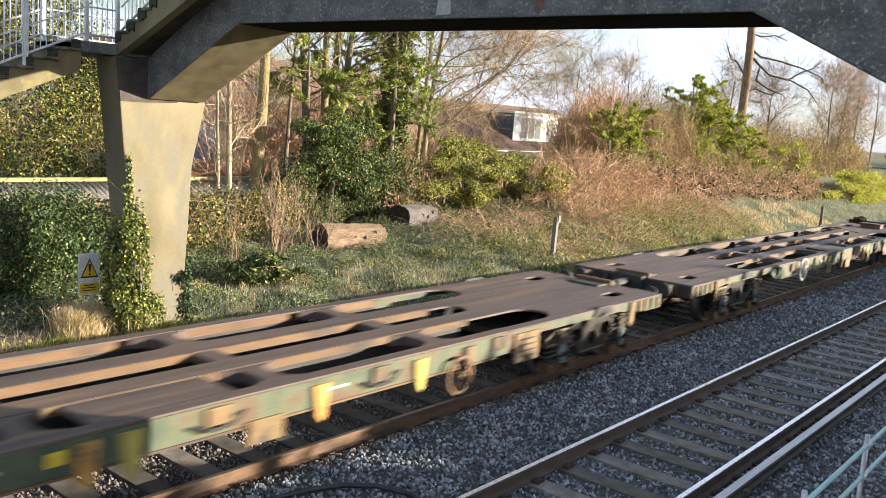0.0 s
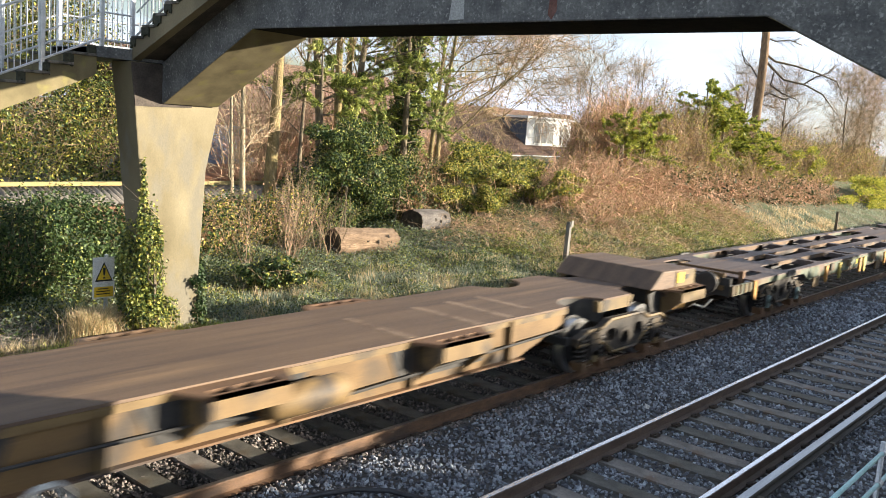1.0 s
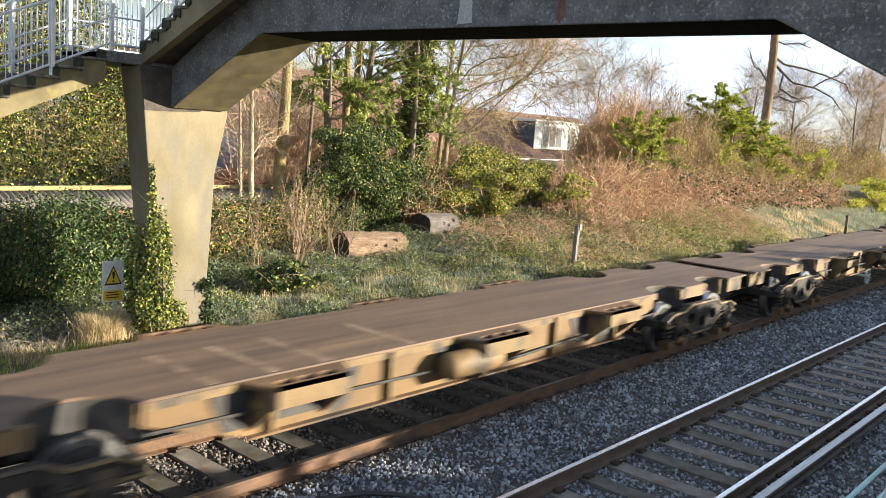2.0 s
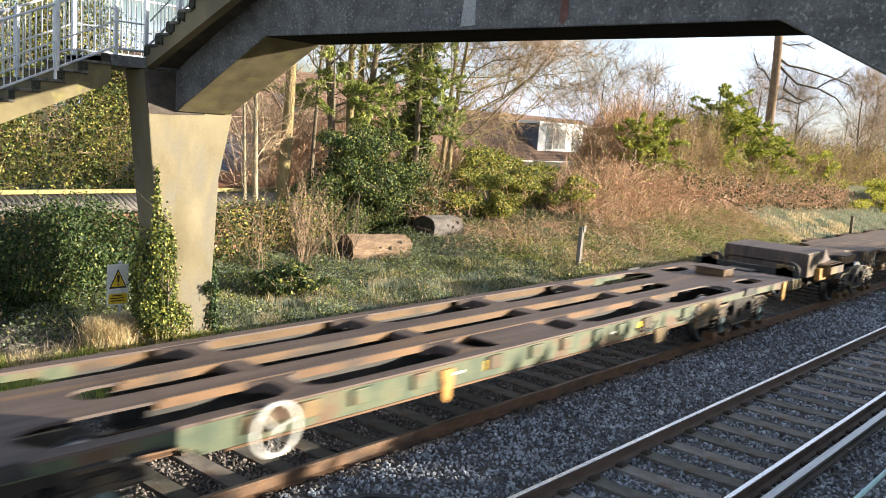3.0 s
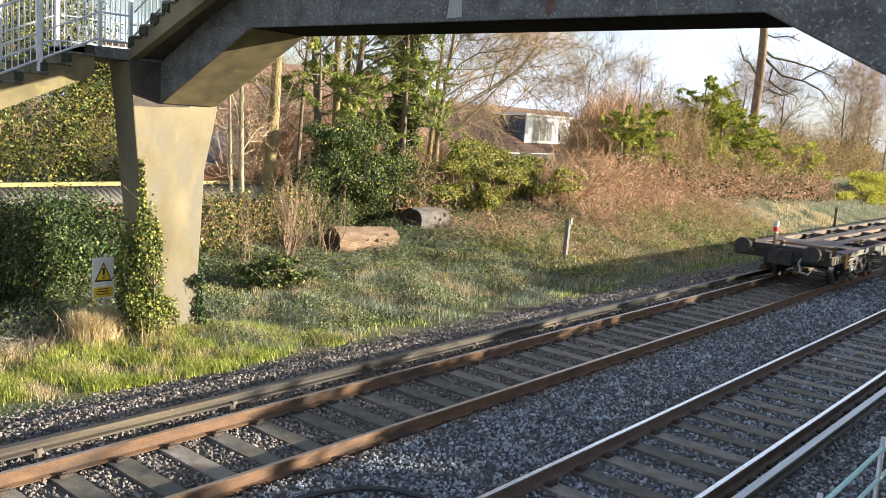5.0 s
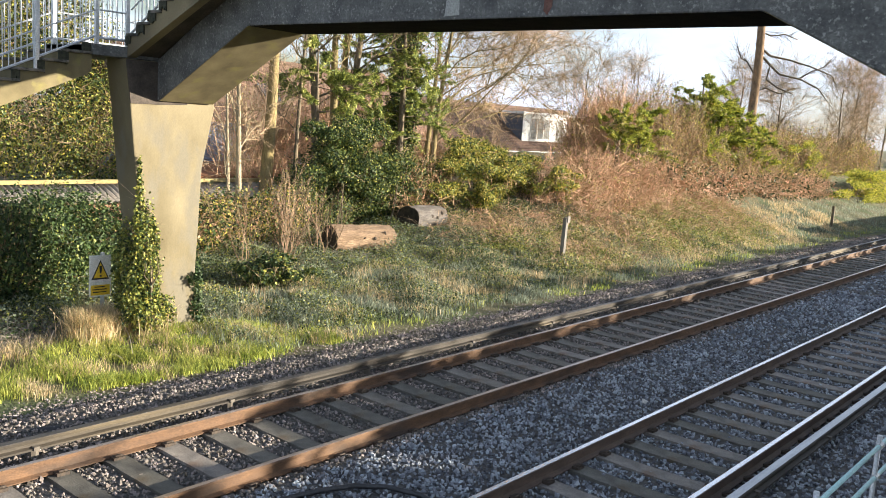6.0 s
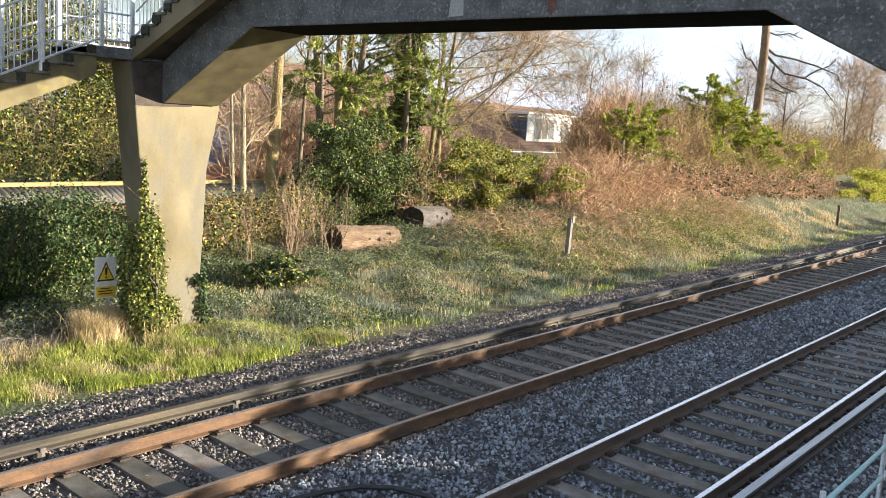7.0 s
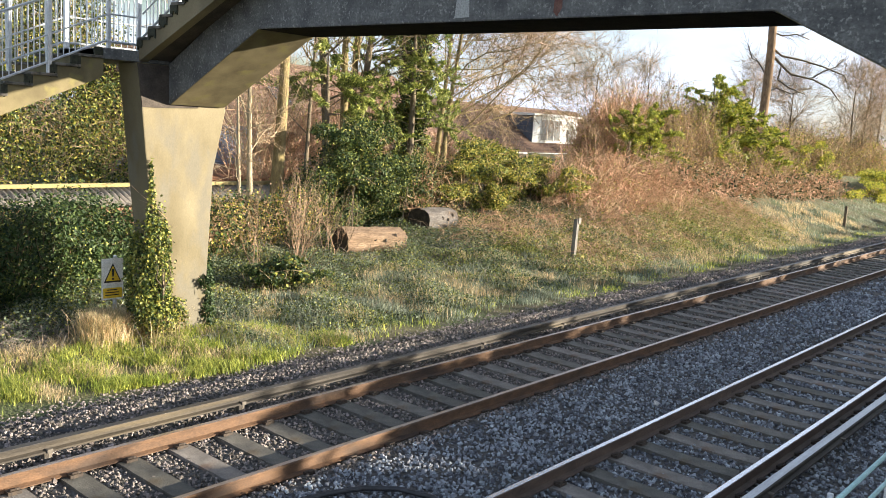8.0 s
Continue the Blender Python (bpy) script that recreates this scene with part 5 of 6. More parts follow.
    T("tree", "bare tree against the sky", 52.0, 21, 5.3, 0.09, (0, 0), 16, 0.2, 0.45, 1400, "bark", "twig", 45, 1.0, twig_len=(0.7, 1.8))
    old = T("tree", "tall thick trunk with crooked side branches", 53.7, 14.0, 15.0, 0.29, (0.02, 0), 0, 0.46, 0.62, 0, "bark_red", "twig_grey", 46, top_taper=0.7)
    crooked_branches(old)
    for x, y, h, s in ((66, 12.0, 6.6, 47), (70.5, 12.5, 6.9, 48), (76, 13, 7.2, 49), (62, 15, 5.8, 50), (57, 16, 5.6, 51), (86, 14, 8, 52)):
        T("tree", "bare winter tree on the bank top", x, y, h, 0.10, (0, 0), 13, 0.2, 0.38, 1500, "bark", "twig", s, 1.3, twig_len=(0.8, 2.2))
    # far woodland edge behind everything
    rng = random.Random(8)
    for i, (x, y) in enumerate(((30, 38), (60, 42), (80, 40), (100, 30), (120, 26), (140, 20), (14, 34), (104, 12), (124, 14))):
        blobs = [(x + rng.uniform(-5, 5), y + rng.uniform(-1.5, 1.5), 1.5 + rng.uniform(0, 2.4), 4.5, 2.0, 2.6) for _ in range(5)]
        S("distant_thicket", "distant brown and green winter thicket", "thicket", blobs, [("dead_leaf", 1500, 0.34, 0.6), ("ivy", 1500, 0.34, 0.6)], 1200, "twig_grey", (1.5, 4.0), 0.03, 60 + i, 1.3, 6)
    # unseen hedge added on the near side, behind the camera, to shade the line
    for i in range(15):
        x = 10.5 + 4.5 * i + (1.0 if i == 2 else 0.0)
        # heights set where shade and sun gaps should fall on the track
        h = (3.85, 2.9, 3.9, 4.0, 4.05, 4.1, 3.9, 3.8, 3.85, 4.0, 4.05, 4.0, 4.05, 4.0, 4.05)[i]
        S("hedge", "unseen hedge added on the near side to shade the line", "hedge", [(x + dx, -12.5, z, 1.8, 0.9, 1.2) for dx, z in ((-1.2, 0.6), (1.2, 0.7), (-1.1, 2.2), (1.2, 2.2), (-1.6, h - 1.3), (0.0, h - 1.0), (1.4, h - 1.25))] + (ragged(x, -12.5, h + 0.45, 2.2, 0.5, 0.5, 7, 300 + i, 0.2) if i > 4 else []), [("ivy", 4200, 0.42, 0.8)], 60, "twig", (0.8, 1.5), 0.012, 90 + i, 0.6, group="near side hedge")


# ---- train ----
M["deck"] = surf("rusty_deck_plate", (0.066, 0.048, 0.043), (0.125, 0.09, 0.075), 2.2, 0.6, bump=0.25, fine=60, stretch=(0.14, 2.6, 1), c3=(0.17, 0.105, 0.062), c3_scale=1.5, c3_at=0.56, spec=0.4)
M["deck_brown"] = surf("rust_brown_deck", (0.088, 0.058, 0.042), (0.16, 0.104, 0.066), 2.2, 0.65, bump=0.25, fine=60, stretch=(0.16, 2.2, 1), c3=(0.22, 0.14, 0.08), c3_scale=1.4, c3_at=0.57, spec=0.4)
M["pale_rust"] = surf("worn_pale_rust", (0.2, 0.135, 0.085), (0.3, 0.21, 0.14), 6, 0.7, c3=(0.13, 0.08, 0.05), c3_scale=4, c3_at=0.5)
M["beam_rust"] = surf("rusty_beam", (0.1, 0.055, 0.026), (0.175, 0.098, 0.044), 3, 0.75, bump=0.3, fine=60, stretch=(0.4, 1, 1), c3=(0.05, 0.037, 0.03), c3_scale=1.7, c3_at=0.54, vary=0.15)
M["side_green"] = surf("faded_green_wagon_paint", (0.032, 0.055, 0.034), (0.135, 0.14, 0.07), 2.6, 0.65, bump=0.15, fine=50, c3=(0.10, 0.055, 0.028), c3_scale=2.6, c3_at=0.51, vary=0.15)
# tan paint warmed with sunlight in its colour, blotched with soot
M["girder_tan"] = surf("sunlit_tan_girder_paint", (0.115, 0.067, 0.026), (0.195, 0.117, 0.045), 1.5, 0.75, bump=0.2, fine=50, c3=(0.045, 0.034, 0.025), c3_scale=1.3, c3_at=0.53, vary=0.12)
M["side_ochre"] = surf("ochre_stained_wagon_paint", (0.125, 0.078, 0.03), (0.225, 0.148, 0.058), 2.2, 0.7, bump=0.2, fine=50, c3=(0.05, 0.037, 0.026), c3_scale=2.2, c3_at=0.5, vary=0.15)
M["sooty"] = surf("soot_brown_steel", (0.05, 0.036, 0.025), (0.11, 0.078, 0.045), 2.0, 0.75, bump=0.3, fine=50, c3=(0.19, 0.13, 0.065), c3_scale=1.4, c3_at=0.56)
# dusty steel, darkened to hold the deck's shade over the bogies
M["bogie"] = surf("dusty_shaded_bogie_steel", (0.016, 0.013, 0.011), (0.045, 0.034, 0.024), 4, 0.8, bump=0.4, fine=50, c3=(0.095, 0.068, 0.037), c3_scale=3, c3_at=0.61)
# greasy steel, also the dark that paints shade into bays and recesses
M["dark_steel"] = surf("greasy_shaded_steel", (0.02, 0.019, 0.018), (0.05, 0.045, 0.04), 6, 0.7, bump=0.3)
M["tread_steel"] = surf("bright_wheel_tread", (0.5, 0.5, 0.5), (0.62, 0.62, 0.62), 8, 0.3, metal=1.0, bump=0.05)
M["brake_block"] = surf("teal_grey_damper", (0.12, 0.17, 0.16), (0.19, 0.24, 0.22), 8, 0.7)
M["pale_ring"] = surf("grey_handwheel_paint", (0.5, 0.5, 0.46), (0.62, 0.61, 0.57), 8, 0.6)
M["orange"] = surf("orange_bracket", (0.42, 0.2, 0.045), (0.55, 0.29, 0.07), 6, 0.7, c3=(0.14, 0.08, 0.04), c3_scale=5, c3_at=0.55)
M["faded_yellow"] = surf("faded_yellow_paint", (0.38, 0.29, 0.06), (0.5, 0.4, 0.1), 5, 0.7, c3=(0.12, 0.08, 0.04), c3_scale=6, c3_at=0.55)
M["lamp_red"] = surf("red_lamp_face", (0.6, 0.02, 0.02), (0.7, 0.03, 0.03), 8, 0.3)
M["lamp_white"] = surf("white_lamp_body", (0.42, 0.42, 0.40), (0.5, 0.5, 0.48), 8, 0.6)
M["spring"] = surf("dark_coil_spring", (0.035, 0.03, 0.026), (0.07, 0.06, 0.05), 9, 0.6, metal=0.3)
HW = 1.25            # half width of a wagon


BOGIE = {}


def holed(name, outline, holes, y0, y1, material):
    """An upright plate with openings: outline and holes in (x, z), swept from y0 to y1."""
    bm = bmesh.new()
    edges = []
    for loop in [outline] + holes:
        vs = [bm.verts.new((a, y0, b)) for a, b in loop]
        edges += [bm.edges.new((vs[i], vs[(i + 1) % len(vs)])) for i in range(len(vs))]
    bmesh.ops.triangle_fill(bm, use_beauty=True, edges=edges)
    ext = bmesh.ops.extrude_face_region(bm, geom=bm.faces[:])
    bmesh.ops.translate(bm, verts=[v for v in ext["geom"] if isinstance(v, bmesh.types.BMVert)], vec=(0, y1 - y0, 0))
    bmesh.ops.recalc_face_normals(bm, faces=bm.faces)
    me = bpy.data.meshes.new(name)
    bm.to_mesh(me)
    bm.free()
    me.materials.append(material)
    return me


def bogie(wagon, u, dusty, base=2.0, r=0.42):
    """Two wheelsets, cast side frames with openings, coil springs and axle boxes. Meshes are shared by all the bogies."""
    key = (dusty, base)
    if key not in BOGIE:
        d = {}
        h = base / 2
        d["frame"] = Geo().prism([(-0.2, -0.95), (0.2, -0.95), (0.2, -0.2), (h + 0.42, -0.2), (h + 0.42, -0.95), (h + 0.5, -0.95), (h + 0.5, 0.95), (h + 0.42, 0.95), (h + 0.42, 0.2), (0.2, 0.2), (0.2, 0.95), (-0.2, 0.95), (-0.2, 0.2), (-h - 0.42, 0.2), (-h - 0.42, 0.95), (-h - 0.5, 0.95), (-h - 0.5, -0.95), (-h - 0.42, -0.95), (-h - 0.42, -0.2), (-0.2, -0.2)], 0.5, 0.62, "z").mesh("bogie", M["dark_steel"])
        for s, k in ((-1, "n"), (1, "f")):
            y0, y1 = (-1.09, -0.97) if s < 0 else (0.97, 1.09)
            out = [(-h - 0.42, 0.62), (-h - 0.15, 0.72), (-h + 0.25, 0.72), (-0.5, 0.82), (0.5, 0.82), (h - 0.25, 0.72), (h + 0.15, 0.72), (h + 0.42, 0.62), (h + 0.42, 0.52),
                   (h - 0.2, 0.52), (h - 0.36, 0.46), (0.36, 0.29), (-0.36, 0.29), (-h + 0.36, 0.46), (-h + 0.2, 0.52), (-h - 0.42, 0.52)]
            holes = [oval(-0.44, 0.57, 0.15, 0.1), oval(0.44, 0.57, 0.15, 0.1), oval(0.0, 0.49, 0.13, 0.12)]
            d["side_" + k] = holed("side_frame", out, holes, y0, y1, M["bogie"])
            rim = [(a, y0 - 0.012 if s < 0 else y1 + 0.012, b) for a, b in out]
            d["rim_" + k] = Geo().tube(rim + rim[:1], 0.026, 5, caps=False).mesh("frame_rim", M["side_ochre"] if dusty else M["sooty"])
            d["ring_" + k] = Geo().ring((0, (y0 + y1) / 2 + 0.02 * s, 0.47), (0, 1, 0), 0.17, 0.12, 0.1, 20).mesh("spring_nest", M["bogie"])
        wheel = Geo().tube([(0, -0.815, 0), (0, -0.68, 0)], [r - 0.012, r], 40).tube([(0, -0.69, 0), (0, -0.66, 0)], [r + 0.03, r + 0.025], 40)
        d["wheel"] = wheel.mesh("wheel", M["dark_steel"])
        d["tyre"] = Geo().ring((0, -0.745, 0), (0, 1, 0), r + 0.003, r - 0.06, 0.15, 40).mesh("tyre", M["tread_steel"])
        d["axle"] = Geo().tube([(0, -1.0, 0), (0, 1.0, 0)], 0.075, 12).mesh("axle", M["dark_steel"])
        box = Geo().box(-0.15, 0.15, -1.14, -0.93, -0.14, 0.16).prism([(-0.2, 0.16), (0.2, 0.16), (0.14, 0.24), (-0.14, 0.24)], -1.12, -0.95, "y")
        d["axle_box"] = box.mesh("axle_box", M["bogie"])
        d["axle_cap"] = Geo().tube([(0, -1.17, 0), (0, -1.12, 0)], [0.095, 0.11], 14).mesh("axle_cap", M["bogie"] if dusty else M["brake_block"])
        coil = [(0.075 * math.cos(a), 0.075 * math.sin(a), -0.2 + 0.36 * a / 31.4) for a in np.linspace(0, 31.4, 50)]
        d["spring"] = Geo().tube(coil, 0.019, 5).mesh("coil_spring", M["spring"])
        d["damper"] = Geo().box(-0.07, 0.07, -1.17, -1.1, -0.18, 0.0).mesh("damper", M["side_ochre"] if dusty else M["brake_block"])
        d["foot"] = Geo().prism([(-0.07, -0.3), (0.07, -0.3), (0.11, -0.16), (-0.11, -0.16)], -1.15, -0.95, "y").mesh("spring_foot", M["beam_rust"])
        BOGIE[key] = d
    d = BOGIE[key]
    b = part("bogie", d["frame"], None, wagon, "four-wheel bogie with coil springs", at=pose(u, 0, 0))
    for k in ("n", "f"):
        part("side_frame", d["side_" + k], None, b)
        part("spring_nest", d["ring_" + k], None, b)
        part("frame_rim", d["rim_" + k], None, b)
    for x in (-base / 2, base / 2):
        part("axle", d["axle"], None, b, at=pose(x, 0, r))
        for a in (0, 180):
            at = lambda dx=0.0, a=a, x=x: pose(x + dx, 0, r, 0, 0, a)
            part("wheel", d["wheel"], None, b, at=at())
            part("tyre", d["tyre"], None, b, "bright worn wheel tread", at=at())
            part("axle_box", d["axle_box"], None, b, at=at())
            part("axle_cap", d["axle_cap"], None, b, at=at())
            part("damper", d["damper"], None, b, at=at(0.0))
            for dx in (-0.27, 0.27):
                y = -1.04 if a == 0 else 1.04
                part("coil_spring", d["spring"], None, b, at=pose(x + dx, y, r + 0.02))
                part("spring_foot", d["foot"], None, b, at=at(dx))


def buffer(w, u, way, y, short=1.0):
    """A round buffer at the end u, facing along way."""
    k, wide, z = way * short, 1.0 if short == 1 else 0.62, 1.0 if short == 1 else 0.87
    casing = M["side_ochre"] if short == 1 else M["sooty"]
    g = Geo().tube([(u, y, z), (u + k * 0.24, y, z)], [0.13 * wide, 0.12 * wide], 14).box(min(u, u + way * 0.03), max(u, u + way * 0.03), y - 0.19 * wide, y + 0.19 * wide, z - 0.17 * wide, z + 0.17 * wide)
    h = part("buffer", g, casing, w, "worn buffer casing")
    part("buffer_head", Geo().tube([(u + k * 0.24, y, z), (u + k * 0.37, y, z)], 0.085 * wide, 12).tube([(u + k * 0.37, y, z), (u + k * 0.42, y, z), (u + k * 0.435, y, z)], [0.21 * wide, 0.21 * wide, 0.18 * wide], 22), M["dark_steel"], h, "greasy black buffer head")


def cut_plate(w, name, outline, holes, z0, z1, material):
    """A flat plate with holes, cut by a boolean-free grid fill."""
    bm = bmesh.new()
    edges = []
    for loop in [outline] + holes:
        vs = [bm.verts.new((a, b, z1)) for a, b in loop]
        edges += [bm.edges.new((vs[i], vs[(i + 1) % len(vs)])) for i in range(len(vs))]
    bmesh.ops.triangle_fill(bm, use_beauty=True, edges=edges)
    ext = bmesh.ops.extrude_face_region(bm, geom=bm.faces[:])
    bmesh.ops.translate(bm, verts=[v for v in ext["geom"] if isinstance(v, bmesh.types.BMVert)], vec=(0, 0, z0 - z1))
    bmesh.ops.recalc_face_normals(bm, faces=bm.faces)
    me = bpy.data.meshes.new(name)
    bm.to_mesh(me)
    bm.free()
    me.materials.append(material)
    return part(name, me, None, w)


def oval(cx, cy, rx, ry, n=18, p=0.7):
    sg = lambda v: math.copysign(abs(v) ** p, v)
    return [(cx + rx * sg(math.cos(2 * math.pi * i / n)), cy + ry * sg(math.sin(2 * math.pi * i / n))) for i in range(n)]


def handwheel(w, u, y, z, r=0.24, paint="pale_ring", label="pale grey brake handwheel"):
    h = part("handwheel", Geo().ring((u, y, z), (0, 1, 0), r, r - 0.035, 0.03, 28), M[paint], w, label)
    g = Geo()
    for a in (0.3, 2.39, 4.49):
        g.tube([(u, y, z), (u + (r - 0.03) * math.cos(a), y, z + (r - 0.03) * math.sin(a))], 0.009, 6)
    part("spokes", g.tube([(u, y - 0.03, z), (u, y + 0.25, z)], 0.03, 8), M[paint], h)


def skeletal_wagon(label, a, b, bog, wheel_at, outer, seed, wheel=(0.76, 0.27)):
    """Low container flat: two long centre beams, side sills, cross bearers and solid end decks. a..b: body; bog: bogie centres."""
    rng = random.Random(seed)
    L = b - a
    w = thing("container_flat_wagon", label, "railway wagon", group="wagons of the freight train")
    top = 0.97
    # end decks with hand holes and longer slots
    for s in (0, 1):
        X = (lambda u: u) if s == 0 else (lambda u: L - u)
        dx = 4.5
        # the inner edge is scalloped where the open bays begin
        d0 = (1.0, 0.4)[s] if outer[s] else 0.0
        ol = [(X(d0), -HW), (X(dx), -HW), (X(dx), -1.1)]
        for y0, y1, u_in in ((-1.1, -0.53, 3.05), (-0.19, 0.19, 3.9), (0.53, 1.1, 3.05)):
            c, r = (y0 + y1) / 2, (y1 - y0) / 2
            ol += [(X(dx), y0)] if y0 > -1 else []
            ol += [(X(u_in + r * 1.3 - r * 1.3 * math.sin(math.pi * k / 10)), c - r * math.cos(math.pi * k / 10)) for k in range(11)]
            ol += [(X(dx), y1)]
        ol += [(X(dx), HW), (X(d0), HW)]
        if outer[s]:
            holes = [oval(X(1.85), -0.8, 0.46, 0.19), oval(X(1.85), 0.8, 0.46, 0.19)]
            part("end_platform", Geo().box(min(X(0.1), X(1.0)), max(X(0.1), X(1.0)), -1.16, 1.16, 0.78, 0.82), M["dark_steel"], w, "dark greasy end platform")
            for y in (-0.55, 0.0, 0.55):
                part("coupling_strut", Geo().tube([(X(0.1), y, 0.92), (X(1.0), y * 0.8, 0.9)], 0.05, 8), M["dark_steel"], w)
            if s == 0:
                for y in (-1.0, 0.35):
                    part("deck_post", Geo().box(min(X(0.96), X(1.06)), max(X(0.96), X(1.06)), y - 0.05, y + 0.05, top - 0.2, top + 0.14), M["beam_rust"], w, bevel=0.008)
                part("end_rail", Geo().box(min(X(0.98), X(1.04)), max(X(0.98), X(1.04)), -1.0, 0.35, top + 0.06, top + 0.11), M["beam_rust"], w)
            else:
                crate = part("deck_box", Geo().box(min(X(1.4), X(1.85)), max(X(1.4), X(1.85)), -0.3, 0.35, top, top + 0.15), M["beam_rust"], w, "raised rusty stop box", bevel=0.015)
                part("box_lid", Geo().box(min(X(1.37), X(1.88)), max(X(1.37), X(1.88)), -0.33, 0.38, top + 0.15, top + 0.163), M["deck"], crate)
        else:
            holes = [oval(X(0.85), -0.78, 0.24, 0.13), oval(X(0.85), 0.78, 0.24, 0.13)]
        cut_plate(w, "deck_plate", ol, holes, top - 0.03, top, M["deck"])
        # shallow sill above the bogie
        for y in (-HW, HW - 0.06):
            arch = [(X(0), top - 0.03), (X(0), 0.74), (X(0.5), 0.74), (X(1.5), 0.84), (X(4.1), 0.84), (X(4.5), 0.66), (X(4.5), top - 0.03)]
            part("end_sill", Geo().prism(arch, y, y + 0.06, "y"), M["side_green"], w, "faded green side sill")
            for u in (0.12, 0.34, 0.56, 0.78):
                part("rib", Geo().box(min(X(u), X(u + 0.05)), max(X(u), X(u + 0.05)), y - (0.03 if y < 0 else -0.06), y + (0 if y < 0 else 0.09), 0.76, 0.94), M["side_ochre"], w)
        part("headstock", Geo().box(min(X(0), X(0.14)), max(X(0), X(0.14)), -HW + 0.07, HW - 0.07, 0.72, top - 0.034), M["dark_steel"], w)
        part("draft_box", Geo().box(min(X(-0.12), X(0.5)), max(X(-0.12), X(0.5)), -0.3, 0.3, 0.6, 1.0), M["dark_steel"], w, bevel=0.02)
        for y in (-0.95, 0.95):
            part("end_bracket", Geo().prism([(X(1.0), 0.96), (X(1.14), 0.96), (X(1.18), 0.62), (X(1.1), 0.56), (X(1.02), 0.66)], y * 1.34 - 0.02, y * 1.34 + 0.02, "y"), M["orange"] if rng.random() < 0.7 else M["side_ochre"], w, "orange steel bracket")
        if not outer[s]:
            way = -1 if s == 0 else 1
            for y in (-0.87, 0.87):
                buffer(w, X(0), way, y, 0.95)
            part("coupling_bar", Geo().tube([(X(0.2), 0, 0.86), (X(0) + way * 0.6, 0, 0.86)], 0.08, 10), M["dark_steel"], w)
            for y, z in ((-0.45, 0.9), (0.5, 0.92)):
                part("hose", Geo().tube([(X(0), y, z), (X(0) + way * 0.25, y, z - 0.16), (X(0) + way * 0.5, y * 0.9, z - 0.22), (X(0) + way * 0.66, y * 0.8, z - 0.1)], 0.025, 6), M["dark_steel"], w)
            part("deck_stop", Geo().box(min(X(0.05), X(0.13)), max(X(0.05), X(0.13)), -0.35, 0.35, top, top + 0.08), M["beam_rust"], w)
        if outer[s]:
            way = -1 if s == 0 else 1
            for y in (-0.87, 0.87):
                buffer(w, X(0), way, y)
            part("hook", Geo().tube([(X(0), 0, 0.98), (X(0) + way * 0.3, 0, 0.98), (X(0) + way * 0.38, 0, 0.9), (X(0) + way * 0.36, 0, 0.75)], [0.05, 0.045, 0.04, 0.03], 8), M["dark_steel"], w)
            part("hose", Geo().tube([(X(0), -0.5, 0.8), (X(0) + way * 0.22, -0.52, 0.72), (X(0) + way * 0.26, -0.6, 0.5), (X(0) + way * 0.1, -0.75, 0.45), (X(0), -0.85, 0.62)], 0.022, 6), M["pale_ring"], w, "pale air hose")
            part("end_step", Geo().box(min(X(0), X(0) + way * 0.05), max(X(0), X(0) + way * 0.05), -1.2, 1.2, 0.93, 1.08), M["dark_steel"], w)
    # between the decks
    u0, u1 = 4.45, L - 4.45
    for y in (-0.36, 0.36):
        # flange tops and webs take the bays' shade in their dark colours
        beam = part("centre_beam", Geo().prism([(y - 0.17, top), (y - 0.17, top - 0.09), (y - 0.15, top - 0.09), (y - 0.15, top - 0.025), (y + 0.15, top - 0.025), (y + 0.15, top - 0.09), (y + 0.17, top - 0.09), (y + 0.17, top)], u0, u1), M["beam_rust"], w, "rusty centre beam")
        part("flange_top", Geo().box(u0, u1, y - 0.158, y + 0.158, top + 0.0005, top + 0.004), M["deck"], beam, "flange top in shaded brown")
        part("beam_web", Geo().prism([(y - 0.03, top - 0.026), (y - 0.03, 0.48), (y - 0.13, 0.47), (y - 0.13, 0.45), (y + 0.13, 0.45), (y + 0.13, 0.47), (y + 0.03, 0.48), (y + 0.03, top - 0.026)], u0, u1), M["dark_steel"], beam, "beam web darkened with bay shade")
    for y, o in ((-HW, 1), (HW, -1)):
        # dark lower sill is painted shade; the rusty lip above stays lit
        part("side_sill", Geo().box(u0, u1, min(y, y + o * 0.05), max(y, y + o * 0.05), 0.66, top - 0.15), M["dark_steel"], w, "inner side sill darkened with bay shade")
        part("sill_lip", Geo().box(u0, u1, min(y, y + o * 0.055), max(y, y + o * 0.055), top - 0.15, top - 0.022), M["beam_rust"], w, "rusty upper sill")
        part("side_panel", Geo().box(u0, u1, min(y - o * 0.006, y), max(y - o * 0.006, y), 0.665, top - 0.026), M["side_green"], w, "faded green side panel")
        part("sill_flange", Geo().box(u0, u1, min(y, y + o * 0.16), max(y, y + o * 0.16), top - 0.02, top + 0.002), M["deck"], w, "dull brown sill flange")
        part("lower_flange", Geo().box(u0 + 0.3, u1 - 0.3, min(y, y + o * 0.12), max(y, y + o * 0.12), 0.63, 0.655), M["beam_rust"], w)
    n = 4
    for i in range(n):
        u = u0 + (u1 - u0) * (i + 0.5) / n
        for s in (-1, 1):
            # bearer that flares where it meets the sill and the beam
            ol = [(u - 0.36, s * 1.09), (u - 0.14, s * 0.98), (u - 0.1, s * 0.8), (u - 0.14, s * 0.62), (u - 0.34, s * 0.53), (u + 0.34, s * 0.53), (u + 0.14, s * 0.62), (u + 0.1, s * 0.8), (u + 0.14, s * 0.98), (u + 0.36, s * 1.09)]
